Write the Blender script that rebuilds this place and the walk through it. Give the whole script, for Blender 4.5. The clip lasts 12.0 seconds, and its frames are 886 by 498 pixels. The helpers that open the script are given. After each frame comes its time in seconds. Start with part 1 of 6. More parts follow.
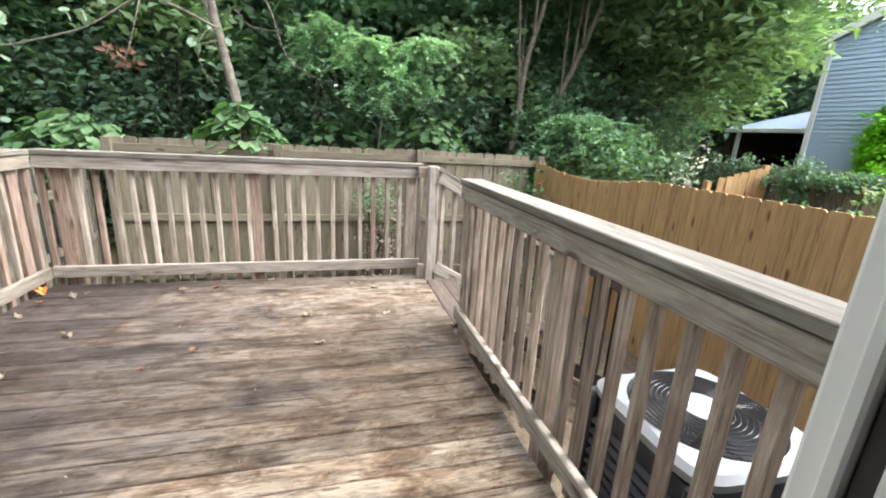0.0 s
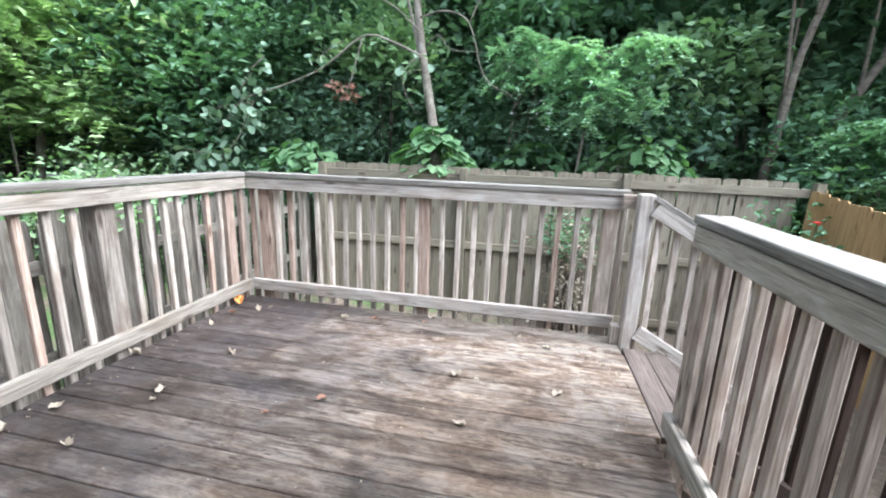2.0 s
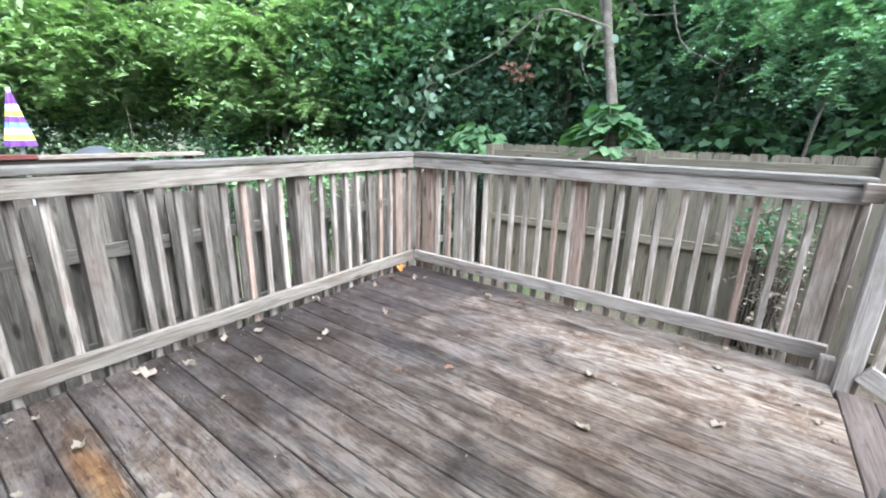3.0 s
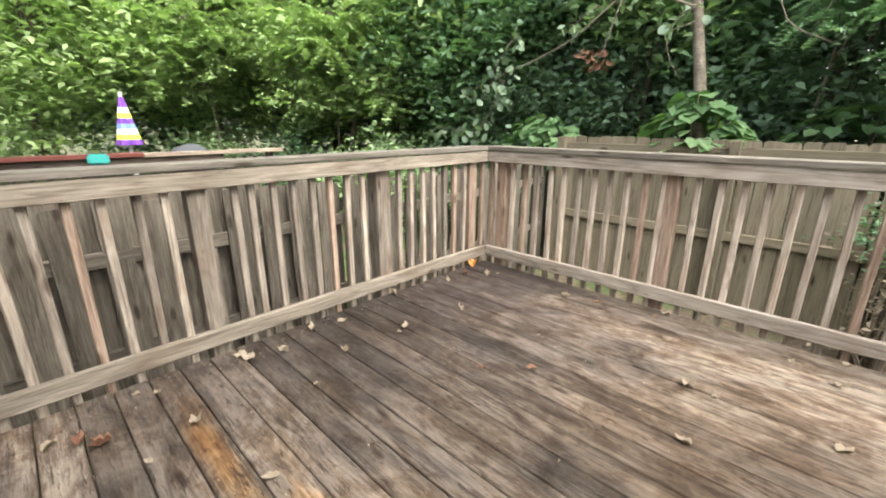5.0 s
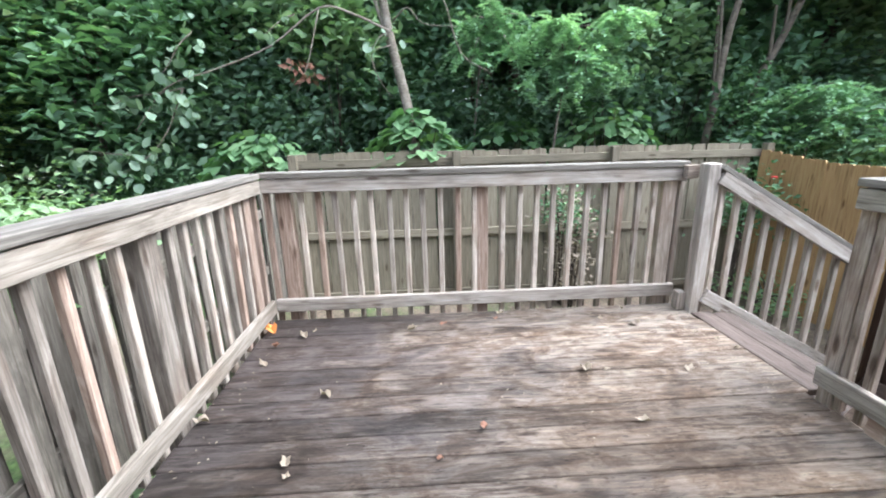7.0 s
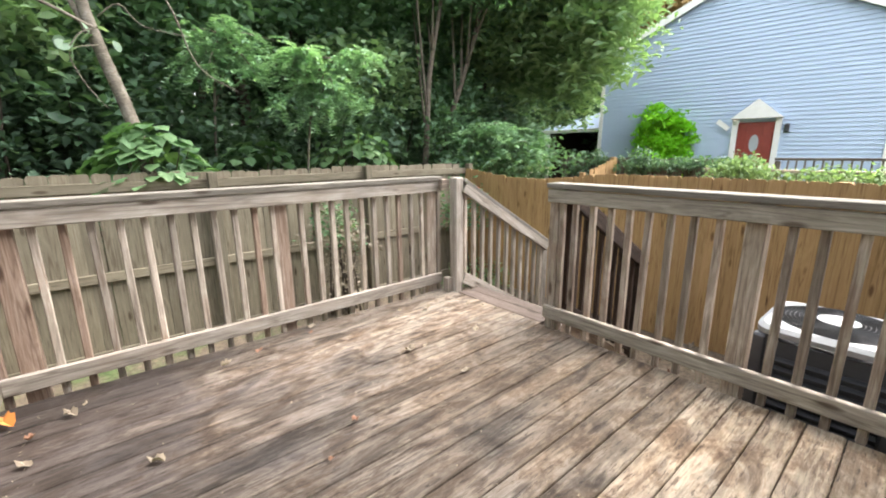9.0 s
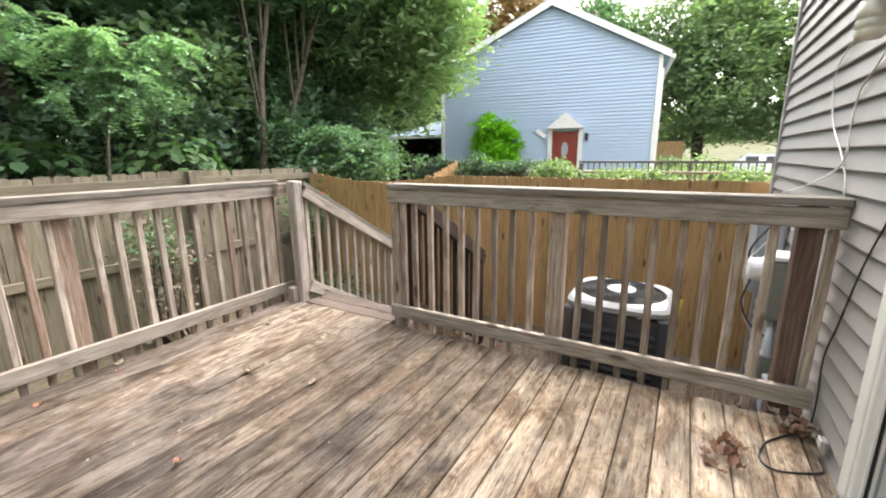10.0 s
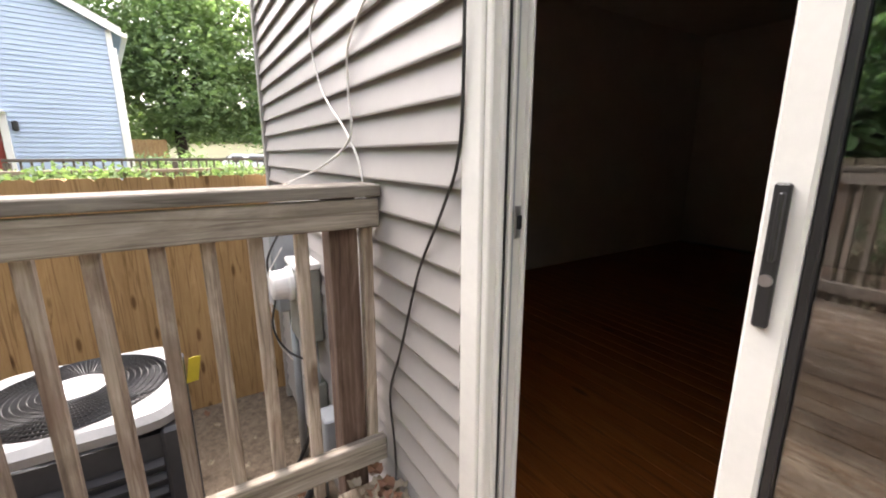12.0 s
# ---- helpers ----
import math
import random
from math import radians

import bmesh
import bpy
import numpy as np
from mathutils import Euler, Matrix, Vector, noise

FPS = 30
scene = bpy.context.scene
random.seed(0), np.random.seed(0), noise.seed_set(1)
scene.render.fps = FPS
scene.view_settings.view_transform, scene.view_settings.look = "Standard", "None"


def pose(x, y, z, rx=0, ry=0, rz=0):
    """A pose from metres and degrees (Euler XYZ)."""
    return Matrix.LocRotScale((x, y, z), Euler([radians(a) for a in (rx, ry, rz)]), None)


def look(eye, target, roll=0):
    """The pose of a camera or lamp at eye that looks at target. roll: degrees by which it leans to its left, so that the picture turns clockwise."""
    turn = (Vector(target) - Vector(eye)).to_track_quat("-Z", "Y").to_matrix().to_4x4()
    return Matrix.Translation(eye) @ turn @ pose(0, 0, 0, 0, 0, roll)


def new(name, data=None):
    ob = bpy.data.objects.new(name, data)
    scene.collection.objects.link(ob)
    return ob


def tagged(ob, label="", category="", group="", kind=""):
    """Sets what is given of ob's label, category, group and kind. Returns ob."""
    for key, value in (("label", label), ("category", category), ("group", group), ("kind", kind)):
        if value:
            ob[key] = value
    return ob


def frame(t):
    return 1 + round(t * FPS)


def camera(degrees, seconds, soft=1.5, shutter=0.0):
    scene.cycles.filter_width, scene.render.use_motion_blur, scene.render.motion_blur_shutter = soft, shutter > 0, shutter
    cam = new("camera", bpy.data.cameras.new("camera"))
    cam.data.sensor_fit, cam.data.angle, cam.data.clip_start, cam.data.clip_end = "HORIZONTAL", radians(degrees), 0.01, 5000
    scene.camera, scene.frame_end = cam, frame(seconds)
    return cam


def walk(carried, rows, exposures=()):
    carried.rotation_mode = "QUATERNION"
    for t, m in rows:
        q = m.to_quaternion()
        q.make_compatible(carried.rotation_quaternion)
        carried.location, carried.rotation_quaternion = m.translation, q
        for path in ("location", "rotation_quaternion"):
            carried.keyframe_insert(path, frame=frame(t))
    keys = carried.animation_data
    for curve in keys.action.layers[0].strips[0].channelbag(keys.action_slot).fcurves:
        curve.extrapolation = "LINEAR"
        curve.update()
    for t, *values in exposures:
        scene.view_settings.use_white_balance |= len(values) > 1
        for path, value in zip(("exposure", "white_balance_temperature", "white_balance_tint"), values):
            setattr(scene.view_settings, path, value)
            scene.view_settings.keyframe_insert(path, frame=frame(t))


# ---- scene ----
cam = camera(93.9, 12.0, soft=2.0)
PATH = [
    (0, (0.262, -0.149, 1.321), (0.78, 1.708, 0.787), 3.3),
    (0.5, (0.253, -0.006, 1.325), (0.436, 1.917, 0.807), 2.0),
    (1, (0.278, 0.217, 1.301), (0.184, 2.157, 0.822), 1.1),
    (1.5, (0.385, 0.46, 1.263), (0.136, 2.393, 0.812), 1.7),
    (2, (0.428, 0.605, 1.264), (0.03, 2.511, 0.806), 2.0),
    (2.5, (0.465, 0.726, 1.246), (-0.252, 2.528, 0.758), 1.5),
    (3, (0.572, 0.727, 1.228), (-0.562, 2.281, 0.682), 1.2),
    (3.2, (0.597, 0.707, 1.231), (-0.671, 2.144, 0.66), 1.2),
    (4.8, (0.534, 0.637, 1.239), (-0.898, 1.905, 0.654), 0.7),
    (5, (0.439, 0.649, 1.232), (-0.892, 2.025, 0.654), 0.1),
    (5.5, (0.153, 0.675, 1.243), (-0.749, 2.364, 0.666), -1.3),
    (6, (-0.178, 0.74, 1.25), (-0.645, 2.608, 0.708), -1.1),
    (6.5, (-0.477, 0.765, 1.274), (-0.644, 2.691, 0.761), -0.8),
    (6.7, (-0.604, 0.765, 1.276), (-0.672, 2.690, 0.747), -1.1),
    (8.3, (-1.243, 0.814, 1.267), (-0.37, 2.553, 0.78), -0.6),
    (8.5, (-1.300, 0.795, 1.263), (-0.300, 2.463, 0.792), -0.2),
    (9, (-1.336, 0.701, 1.272), (-0.087, 2.191, 0.812), -0.5),
    (9.5, (-1.328, 0.653, 1.268), (0.163, 1.909, 0.826), -0.6),
    (10, (-1.258, 0.622, 1.243), (0.426, 1.605, 0.802), -0.5),
    (10.5, (-0.982, 0.602, 1.236), (0.875, 1.217, 0.823), 0.2),
    (11, (-0.721, 0.623, 1.21), (1.221, 0.85, 0.786), 0.4),
    (11.5, (-0.407, 0.636, 1.188), (1.518, 0.290, 0.768), 0.1),
    (12, (-0.123, 0.529, 1.142), (1.532, -0.502, 0.697), -0.1),
]

EXPOSURE = [(0, 2.87, 6350, 9), (0.5, 2.92, 6550, 10), (1.0, 2.97, 5800, 8), (1.5, 2.95, 5650, 8), (2.5, 2.92, 5400, 7), (3.2, 2.72, 5400, 7), (4.8, 2.47, 6950, 8), (5.5, 2.64, 6250, 8), (6.0, 2.76, 5650, 7), (6.5, 2.86, 5550, 8), (8.3, 2.9, 6350, 9), (10, 2.83, 6800, 11), (11, 2.95, 6750, 17), (12, 3.05, 7000, 17)]
walk(cam, [(t, look(eye, target, roll)) for t, eye, target, roll in PATH], EXPOSURE)

# ---- sky and sun: a bright, hazy overcast afternoon ----
world = bpy.data.worlds.new("sky")
scene.world = world
world.use_nodes = True
wn, wl = world.node_tree.nodes, world.node_tree.links
wn.clear()
sky = wn.new("ShaderNodeTexSky")
sky.sky_type, sky.sun_disc = "NISHITA", False
sky.sun_elevation, sky.sun_rotation = radians(54.7), radians(98)
sky.air_density, sky.dust_density, sky.ozone_density = 1.0, 4.0, 1.0
soft_sky = wn.new("ShaderNodeHueSaturation")
soft_sky.inputs["Saturation"].default_value = 0.35
sky_bg = wn.new("ShaderNodeBackground")
sky_bg.inputs["Strength"].default_value = 0.15
sky_out = wn.new("ShaderNodeOutputWorld")
wl.new(sky.outputs[0], soft_sky.inputs["Color"])
wl.new(soft_sky.outputs[0], sky_bg.inputs[0])
wl.new(sky_bg.outputs[0], sky_out.inputs[0])
sun = new("sun", bpy.data.lights.new("sun", "SUN"))
sun.data.energy, sun.data.angle, sun.data.color = 0.7, radians(70), (1.0, 0.96, 0.9)
sun.matrix_world = look((7.0, -1.0, 10.0), (0, 0, 0))


# ---- materials ----
def graph(name):
    m = bpy.data.materials.new(name)
    m.use_nodes = True
    nt = m.node_tree
    return m, nt, nt.nodes["Principled BSDF"]


def node(nt, kind, **kw):
    n = nt.nodes.new(kind)
    for k, v in kw.items():
        n.inputs[k.replace("_", " ")].default_value = v
    return n


def ramp(nt, fac, stops):
    r = nt.nodes.new("ShaderNodeValToRGB")
    e = r.color_ramp.elements
    while len(e) < len(stops):
        e.new(0.5)
    for el, (p, c) in zip(e, stops):
        el.position, el.color = p, (*c, 1)
    nt.links.new(fac, r.inputs[0])
    return r.outputs[0]


def maths(nt, op, a, b):
    n = nt.nodes.new("ShaderNodeMath")
    n.operation = op
    for i, v in enumerate((a, b)):
        if isinstance(v, (int, float)):
            n.inputs[i].default_value = v
        else:
            nt.links.new(v, n.inputs[i])
    return n.outputs[0]


def blend(nt, kind, fac, a, b):
    n = nt.nodes.new("ShaderNodeMix")
    n.data_type, n.blend_type = "RGBA", kind
    for i, v in ((0, fac), (6, a), (7, b)):
        if isinstance(v, (int, float)):
            n.inputs[i].default_value = v
        elif isinstance(v, tuple):
            n.inputs[i].default_value = (*v, 1)
        else:
            nt.links.new(v, n.inputs[i])
    return n.outputs[2]


def local(nt, scale, shift=True):
    """Object coordinates, stretched, and moved by the object's own random number."""
    tc = nt.nodes.new("ShaderNodeTexCoord")
    mp = nt.nodes.new("ShaderNodeMapping")
    mp.inputs["Scale"].default_value = scale
    nt.links.new(tc.outputs["Object"], mp.inputs[0])
    if shift:
        info = nt.nodes.new("ShaderNodeObjectInfo")
        c = nt.nodes.new("ShaderNodeCombineXYZ")
        for i, k in enumerate((37.0, 91.0, 53.0)):
            nt.links.new(maths(nt, "MULTIPLY", info.outputs["Random"], k), c.inputs[i])
        nt.links.new(c.outputs[0], mp.inputs["Location"])
    return mp.outputs[0]


def placed(nt, scale):
    g = nt.nodes.new("ShaderNodeNewGeometry")
    mp = nt.nodes.new("ShaderNodeMapping")
    mp.inputs["Scale"].default_value = scale
    nt.links.new(g.outputs["Position"], mp.inputs[0])
    return mp.outputs[0]


def noisy(nt, vec, scale=1.0, detail=4.0, rough=0.6, warp=0.0):
    n = node(nt, "ShaderNodeTexNoise", Scale=scale, Detail=detail, Roughness=rough, Distortion=warp)
    nt.links.new(vec, n.inputs["Vector"])
    return n.outputs["Fac"]


def bumped(nt, bsdf, height, strength, distance=0.003):
    b = node(nt, "ShaderNodeBump", Strength=strength, Distance=distance)
    nt.links.new(height, b.inputs["Height"])
    nt.links.new(b.outputs[0], bsdf.inputs["Normal"])


def wood(name, dark, mid, light, vary=0.35, rough=0.85, streak=1.0, stain=None, stain_fac=0.5, patch=None):
    """Weathered timber; the grain runs along the piece's own x."""
    m, nt, bsdf = graph(name)
    fine = noisy(nt, local(nt, (3.5, 80, 80)), 1.0, 6, 0.7, 0.5)
    broad = noisy(nt, local(nt, (2.2 * streak, 12, 12)), 1.0, 5, 0.68, 1.2)
    mixed = maths(nt, "ADD", maths(nt, "MULTIPLY", fine, 0.45), maths(nt, "MULTIPLY", broad, 0.55))
    col = ramp(nt, mixed, [(0.33, dark), (0.5, mid), (0.66, light)])
    if patch:
        # stains and bleached streaks that run across the pieces
        big = noisy(nt, placed(nt, (1.7, 3.0, 3.0)), 1.0, 7, 0.66, 0.4)
        tone = ramp(nt, big, patch)
        col = blend(nt, "MULTIPLY", 1.0, col, tone)
        # bleached raised grain, in short dashes
        streak_own = noisy(nt, local(nt, (2.0, 14, 14)), 1.0, 5, 0.66, 0.9)
        col = blend(nt, "MULTIPLY", 1.0, col, ramp(nt, streak_own, [(0.34, (0.6, 0.57, 0.54)), (0.5, (1, 1, 1)), (0.66, (1.15, 1.13, 1.1))]))
        dash = noisy(nt, local(nt, (7, 75, 75)), 1.0, 5, 0.75, 0.6)
        worn = noisy(nt, placed(nt, (1.3, 2.6, 2.6)), 1.0, 5, 0.65, 0.4)
        pale = maths(nt, "MULTIPLY", ramp(nt, dash, [(0.50, (0, 0, 0)), (0.56, (1, 1, 1))]), ramp(nt, worn, [(0.47, (0, 0, 0)), (0.58, (0.5,) * 3)]))
        col = blend(nt, "MIX", pale, col, (0.32, 0.285, 0.24))
        pit = noisy(nt, local(nt, (9, 70, 70)), 1.0, 4, 0.7, 0.8)
        col = blend(nt, "MULTIPLY", 1.0, col, ramp(nt, pit, [(0.36, (0.35, 0.32, 0.30)), (0.43, (1, 1, 1))]))
        # dark scum left by wet leaves, in ragged blotches
        scum = noisy(nt, placed(nt, (3.2, 6.0, 6.0)), 1.0, 8, 0.72, 0.8)
        col = blend(nt, "MULTIPLY", 1.0, col, ramp(nt, scum, [(0.36, (0.50, 0.43, 0.37)), (0.44, (0.78, 0.72, 0.66)), (0.50, (1, 1, 1))]))
        # two worn ochre patches of old finish
        for cx, cy, sx, sy in ((-1.05, 0.985, 1.1, 8.0), (-0.45, 1.13, 1.6, 8.0), (-0.2, 1.0, 2.2, 8.0)):
            mp = nt.nodes.new("ShaderNodeMapping")
            mp.inputs["Location"].default_value, mp.inputs["Scale"].default_value = (-cx * sx, -cy * sy, 0), (sx, sy, 1)
            g0 = nt.nodes.new("ShaderNodeNewGeometry")
            nt.links.new(g0.outputs["Position"], mp.inputs[0])
            ln = nt.nodes.new("ShaderNodeVectorMath")
            ln.operation = "LENGTH"
            nt.links.new(mp.outputs[0], ln.inputs[0])
            near = maths(nt, "ADD", ln.outputs["Value"], maths(nt, "MULTIPLY", maths(nt, "SUBTRACT", worn, 0.5), 1.6))
            col = blend(nt, "MIX", ramp(nt, near, [(0.25, (0.7,) * 3), (0.62, (0, 0, 0))]), col, blend(nt, "MULTIPLY", 1.0, col, (2.3, 1.5, 0.62)))
        # paler boards towards the house, fading out with distance and noise
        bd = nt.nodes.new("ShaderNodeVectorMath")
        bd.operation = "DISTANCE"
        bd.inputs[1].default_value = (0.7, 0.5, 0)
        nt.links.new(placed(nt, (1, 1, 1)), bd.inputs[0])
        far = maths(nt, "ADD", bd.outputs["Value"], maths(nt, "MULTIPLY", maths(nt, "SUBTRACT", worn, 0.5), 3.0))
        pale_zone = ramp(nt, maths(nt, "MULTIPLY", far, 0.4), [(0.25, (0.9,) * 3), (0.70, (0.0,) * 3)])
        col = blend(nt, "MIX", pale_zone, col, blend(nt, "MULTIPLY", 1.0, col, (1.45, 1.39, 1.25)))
        # brown stain soaked into the middle boards
        sd = nt.nodes.new("ShaderNodeVectorMath")
        sd.operation = "DISTANCE"
        sd.inputs[1].default_value = (0.4, 2.2, 0)
        nt.links.new(placed(nt, (1, 1, 1)), sd.inputs[0])
        soak = maths(nt, "ADD", sd.outputs["Value"], maths(nt, "MULTIPLY", maths(nt, "SUBTRACT", scum, 0.5), 2.6))
        brown = ramp(nt, maths(nt, "MULTIPLY", soak, 0.6), [(0.3, (0.9,) * 3), (0.75, (0.0,) * 3)])
        col = blend(nt, "MIX", brown, col, blend(nt, "MULTIPLY", 1.0, col, (0.66, 0.62, 0.58)))
        # grey-black mildew spreading from the outer corner
        gd = nt.nodes.new("ShaderNodeVectorMath")
        gd.operation = "DISTANCE"
        gd.inputs[1].default_value = (-1.95, 1.86, 0)
        nt.links.new(placed(nt, (1, 0.6, 1)), gd.inputs[0])
        reach = maths(nt, "ADD", gd.outputs["Value"], maths(nt, "MULTIPLY", maths(nt, "SUBTRACT", big, 0.5), 2.8))
        mould = ramp(nt, maths(nt, "MULTIPLY", reach, 0.38), [(0.26, (0.97,) * 3), (0.95, (0.0,) * 3)])
        col = blend(nt, "MIX", mould, col, blend(nt, "MULTIPLY", 1.0, col, (0.20, 0.193, 0.215)))
    # growth rings and fine cracks along the grain
    ring = noisy(nt, local(nt, (0.9, 24, 24)), 1.0, 2, 0.5, 0.6)
    col = blend(nt, "MULTIPLY", 0.22 if patch else 0.55, col, ramp(nt, ring, [(0.470, (1, 1, 1)), (0.492, (0.42, 0.38, 0.35)), (0.506, (0.42, 0.38, 0.35)), (0.530, (1, 1, 1))]))
    if stain:
        s = noisy(nt, local(nt, (3, 5, 5)), 1.0, 3, 0.6)
        col = blend(nt, "MIX", ramp(nt, s, [(0.5, (0, 0, 0)), (0.7, (stain_fac,) * 3)]), col, stain)
    info = nt.nodes.new("ShaderNodeObjectInfo")
    v = nt.nodes.new("ShaderNodeMapRange")
    v.inputs[3].default_value, v.inputs[4].default_value = 1 - vary, 1 + vary
    nt.links.new(info.outputs["Random"], v.inputs[0])
    hsv = nt.nodes.new("ShaderNodeHueSaturation")
    nt.links.new(col, hsv.inputs["Color"])
    nt.links.new(v.outputs[0], hsv.inputs["Value"])
    # knots
    vor = node(nt, "ShaderNodeTexVoronoi", Scale=1.0)
    nt.links.new(local(nt, (2.6, 9, 9)), vor.inputs["Vector"])
    knot = ramp(nt, vor.outputs["Distance"], [(0.08, (0.25, 0.19, 0.15)), (0.17, (1, 1, 1))])
    nt.links.new(blend(nt, "MULTIPLY", 0.8, hsv.outputs[0], knot), bsdf.inputs["Base Color"])
    bsdf.inputs["Roughness"].default_value = rough
    bsdf.inputs["Specular IOR Level"].default_value = 0.25
    bumped(nt, bsdf, fine, 0.5, 0.004)
    return m


def plain(name, colour, rough=0.6, metal=0.0, vary=0.12, scale=6.0, bump=0.15):
    m, nt, bsdf = graph(name)
    a = noisy(nt, local(nt, (1, 1, 1)), scale, 5, 0.65)
    b = noisy(nt, local(nt, (1, 1, 1)), scale * 12, 3, 0.6)
    f = maths(nt, "ADD", maths(nt, "MULTIPLY", a, 0.7), maths(nt, "MULTIPLY", b, 0.3))
    lo, hi = tuple(c * (1 - vary) for c in colour), tuple(min(1, c * (1 + vary)) for c in colour)
    nt.links.new(ramp(nt, f, [(0.3, lo), (0.7, hi)]), bsdf.inputs["Base Color"])
    bsdf.inputs["Roughness"].default_value, bsdf.inputs["Metallic"].default_value = rough, metal
    bumped(nt, bsdf, b, bump, 0.001)
    return m


def leafy(name, stops, gloss=0.6, through_light=0.35):
    m, nt, bsdf = graph(name)
    g = nt.nodes.new("ShaderNodeNewGeometry")
    clump = noisy(nt, placed(nt, (1, 1, 1.4)), 1.5, 3, 0.55)
    f = maths(nt, "ADD", maths(nt, "MULTIPLY", g.outputs["Random Per Island"], 0.3), maths(nt, "MULTIPLY", clump, 0.7))
    col = ramp(nt, f, stops)
    nt.links.new(col, bsdf.inputs["Base Color"])
    bsdf.inputs["Roughness"].default_value = gloss
    bsdf.inputs["Specular IOR Level"].default_value = 0.3
    tr = nt.nodes.new("ShaderNodeBsdfTranslucent")
    nt.links.new(blend(nt, "MULTIPLY", 1.0, col, (1.1, 1.3, 0.6)), tr.inputs[0])
    mx = nt.nodes.new("ShaderNodeMixShader")
    mx.inputs[0].default_value = through_light
    nt.links.new(bsdf.outputs[0], mx.inputs[1])
    nt.links.new(tr.outputs[0], mx.inputs[2])
    nt.links.new(mx.outputs[0], nt.nodes["Material Output"].inputs[0])
    return m


M = {}
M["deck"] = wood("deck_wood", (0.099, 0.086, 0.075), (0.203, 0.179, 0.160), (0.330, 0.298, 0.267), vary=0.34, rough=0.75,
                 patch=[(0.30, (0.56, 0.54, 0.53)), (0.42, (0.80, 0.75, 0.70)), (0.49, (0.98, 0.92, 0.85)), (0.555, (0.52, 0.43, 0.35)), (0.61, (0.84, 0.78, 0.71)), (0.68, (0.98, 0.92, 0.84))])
M["deck_brown"] = wood("deck_wood_brown", (0.046, 0.034, 0.029), (0.093, 0.071, 0.060), (0.147, 0.117, 0.100), vary=0.1, rough=0.8)
M["rail"] = wood("rail_wood", (0.17, 0.145, 0.122), (0.32, 0.285, 0.25), (0.48, 0.44, 0.395), vary=0.15, stain=(0.22, 0.15, 0.10), stain_fac=0.3)
M["baluster"] = wood("baluster_wood", (0.168, 0.140, 0.114), (0.370, 0.319, 0.269), (0.594, 0.538, 0.470), vary=0.32, stain=(0.246, 0.151, 0.101), stain_fac=0.35)
M["baluster_red"] = wood("baluster_wood_red", (0.13, 0.085, 0.06), (0.28, 0.205, 0.16), (0.44, 0.36, 0.30), vary=0.2)
M["baluster_brown"] = wood("baluster_wood_brown", (0.140, 0.108, 0.085), (0.300, 0.246, 0.200), (0.51, 0.44, 0.37), vary=0.34, stain=(0.156, 0.085, 0.058), stain_fac=0.45)
M["rail_tan"] = wood("rail_wood_tan", (0.150, 0.126, 0.104), (0.31, 0.272, 0.228), (0.49, 0.44, 0.375), vary=0.12)
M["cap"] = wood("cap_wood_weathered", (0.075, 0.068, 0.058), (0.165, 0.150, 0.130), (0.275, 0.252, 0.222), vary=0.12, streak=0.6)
M["post_red"] = wood("post_wood_red_brown", (0.055, 0.034, 0.026), (0.115, 0.075, 0.058), (0.20, 0.145, 0.115), vary=0.1)
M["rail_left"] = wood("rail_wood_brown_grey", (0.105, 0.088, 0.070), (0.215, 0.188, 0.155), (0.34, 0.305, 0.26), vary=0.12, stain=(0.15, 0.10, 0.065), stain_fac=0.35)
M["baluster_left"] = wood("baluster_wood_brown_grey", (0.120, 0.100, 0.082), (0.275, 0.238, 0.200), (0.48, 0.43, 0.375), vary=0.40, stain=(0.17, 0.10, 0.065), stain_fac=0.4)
# stair wood with shade put into its colour, far below the other timbers
M["stair_shaded"] = wood("stair_wood_shaded", (0.016, 0.010, 0.008), (0.032, 0.020, 0.015), (0.065, 0.043, 0.032), vary=0.25)
M["fence_grey"] = wood("fence_wood_grey", (0.125, 0.106, 0.076), (0.170, 0.147, 0.106), (0.222, 0.196, 0.148), vary=0.22)
M["fence_gold"] = wood("fence_wood_gold", (0.30, 0.180, 0.082), (0.385, 0.240, 0.112), (0.46, 0.300, 0.152), vary=0.09)
M["fence_side"] = wood("fence_wood_side", (0.06, 0.05, 0.042), (0.13, 0.115, 0.095), (0.24, 0.215, 0.18), vary=0.35)
M["siding"] = plain("vinyl_siding_grey", (0.335, 0.316, 0.303), 0.5, 0, 0.06, 2.0, 0.1)
M["siding_blue"] = plain("vinyl_siding_blue", (0.39, 0.48, 0.61), 0.55, 0, 0.05, 0.8, 0.1)
M["white"] = plain("white_paint", (0.72, 0.71, 0.68), 0.45, 0, 0.07, 5.0, 0.1)
M["white_metal"] = plain("white_metal", (0.70, 0.71, 0.72), 0.35, 0.0, 0.06, 8.0, 0.05)
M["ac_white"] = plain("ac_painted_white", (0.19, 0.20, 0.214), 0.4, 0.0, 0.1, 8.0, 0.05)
M["black"] = plain("black_plastic", (0.02, 0.02, 0.022), 0.4, 0, 0.3, 20, 0.1)
M["ac_dark"] = plain("dark_painted_steel", (0.035, 0.04, 0.05), 0.45, 0.2, 0.2, 10, 0.05)
M["grey_metal"] = plain("grey_painted_metal", (0.36, 0.39, 0.42), 0.45, 0.3, 0.1, 10, 0.05)
M["steel"] = plain("steel", (0.45, 0.45, 0.46), 0.3, 0.9, 0.1, 20, 0.05)
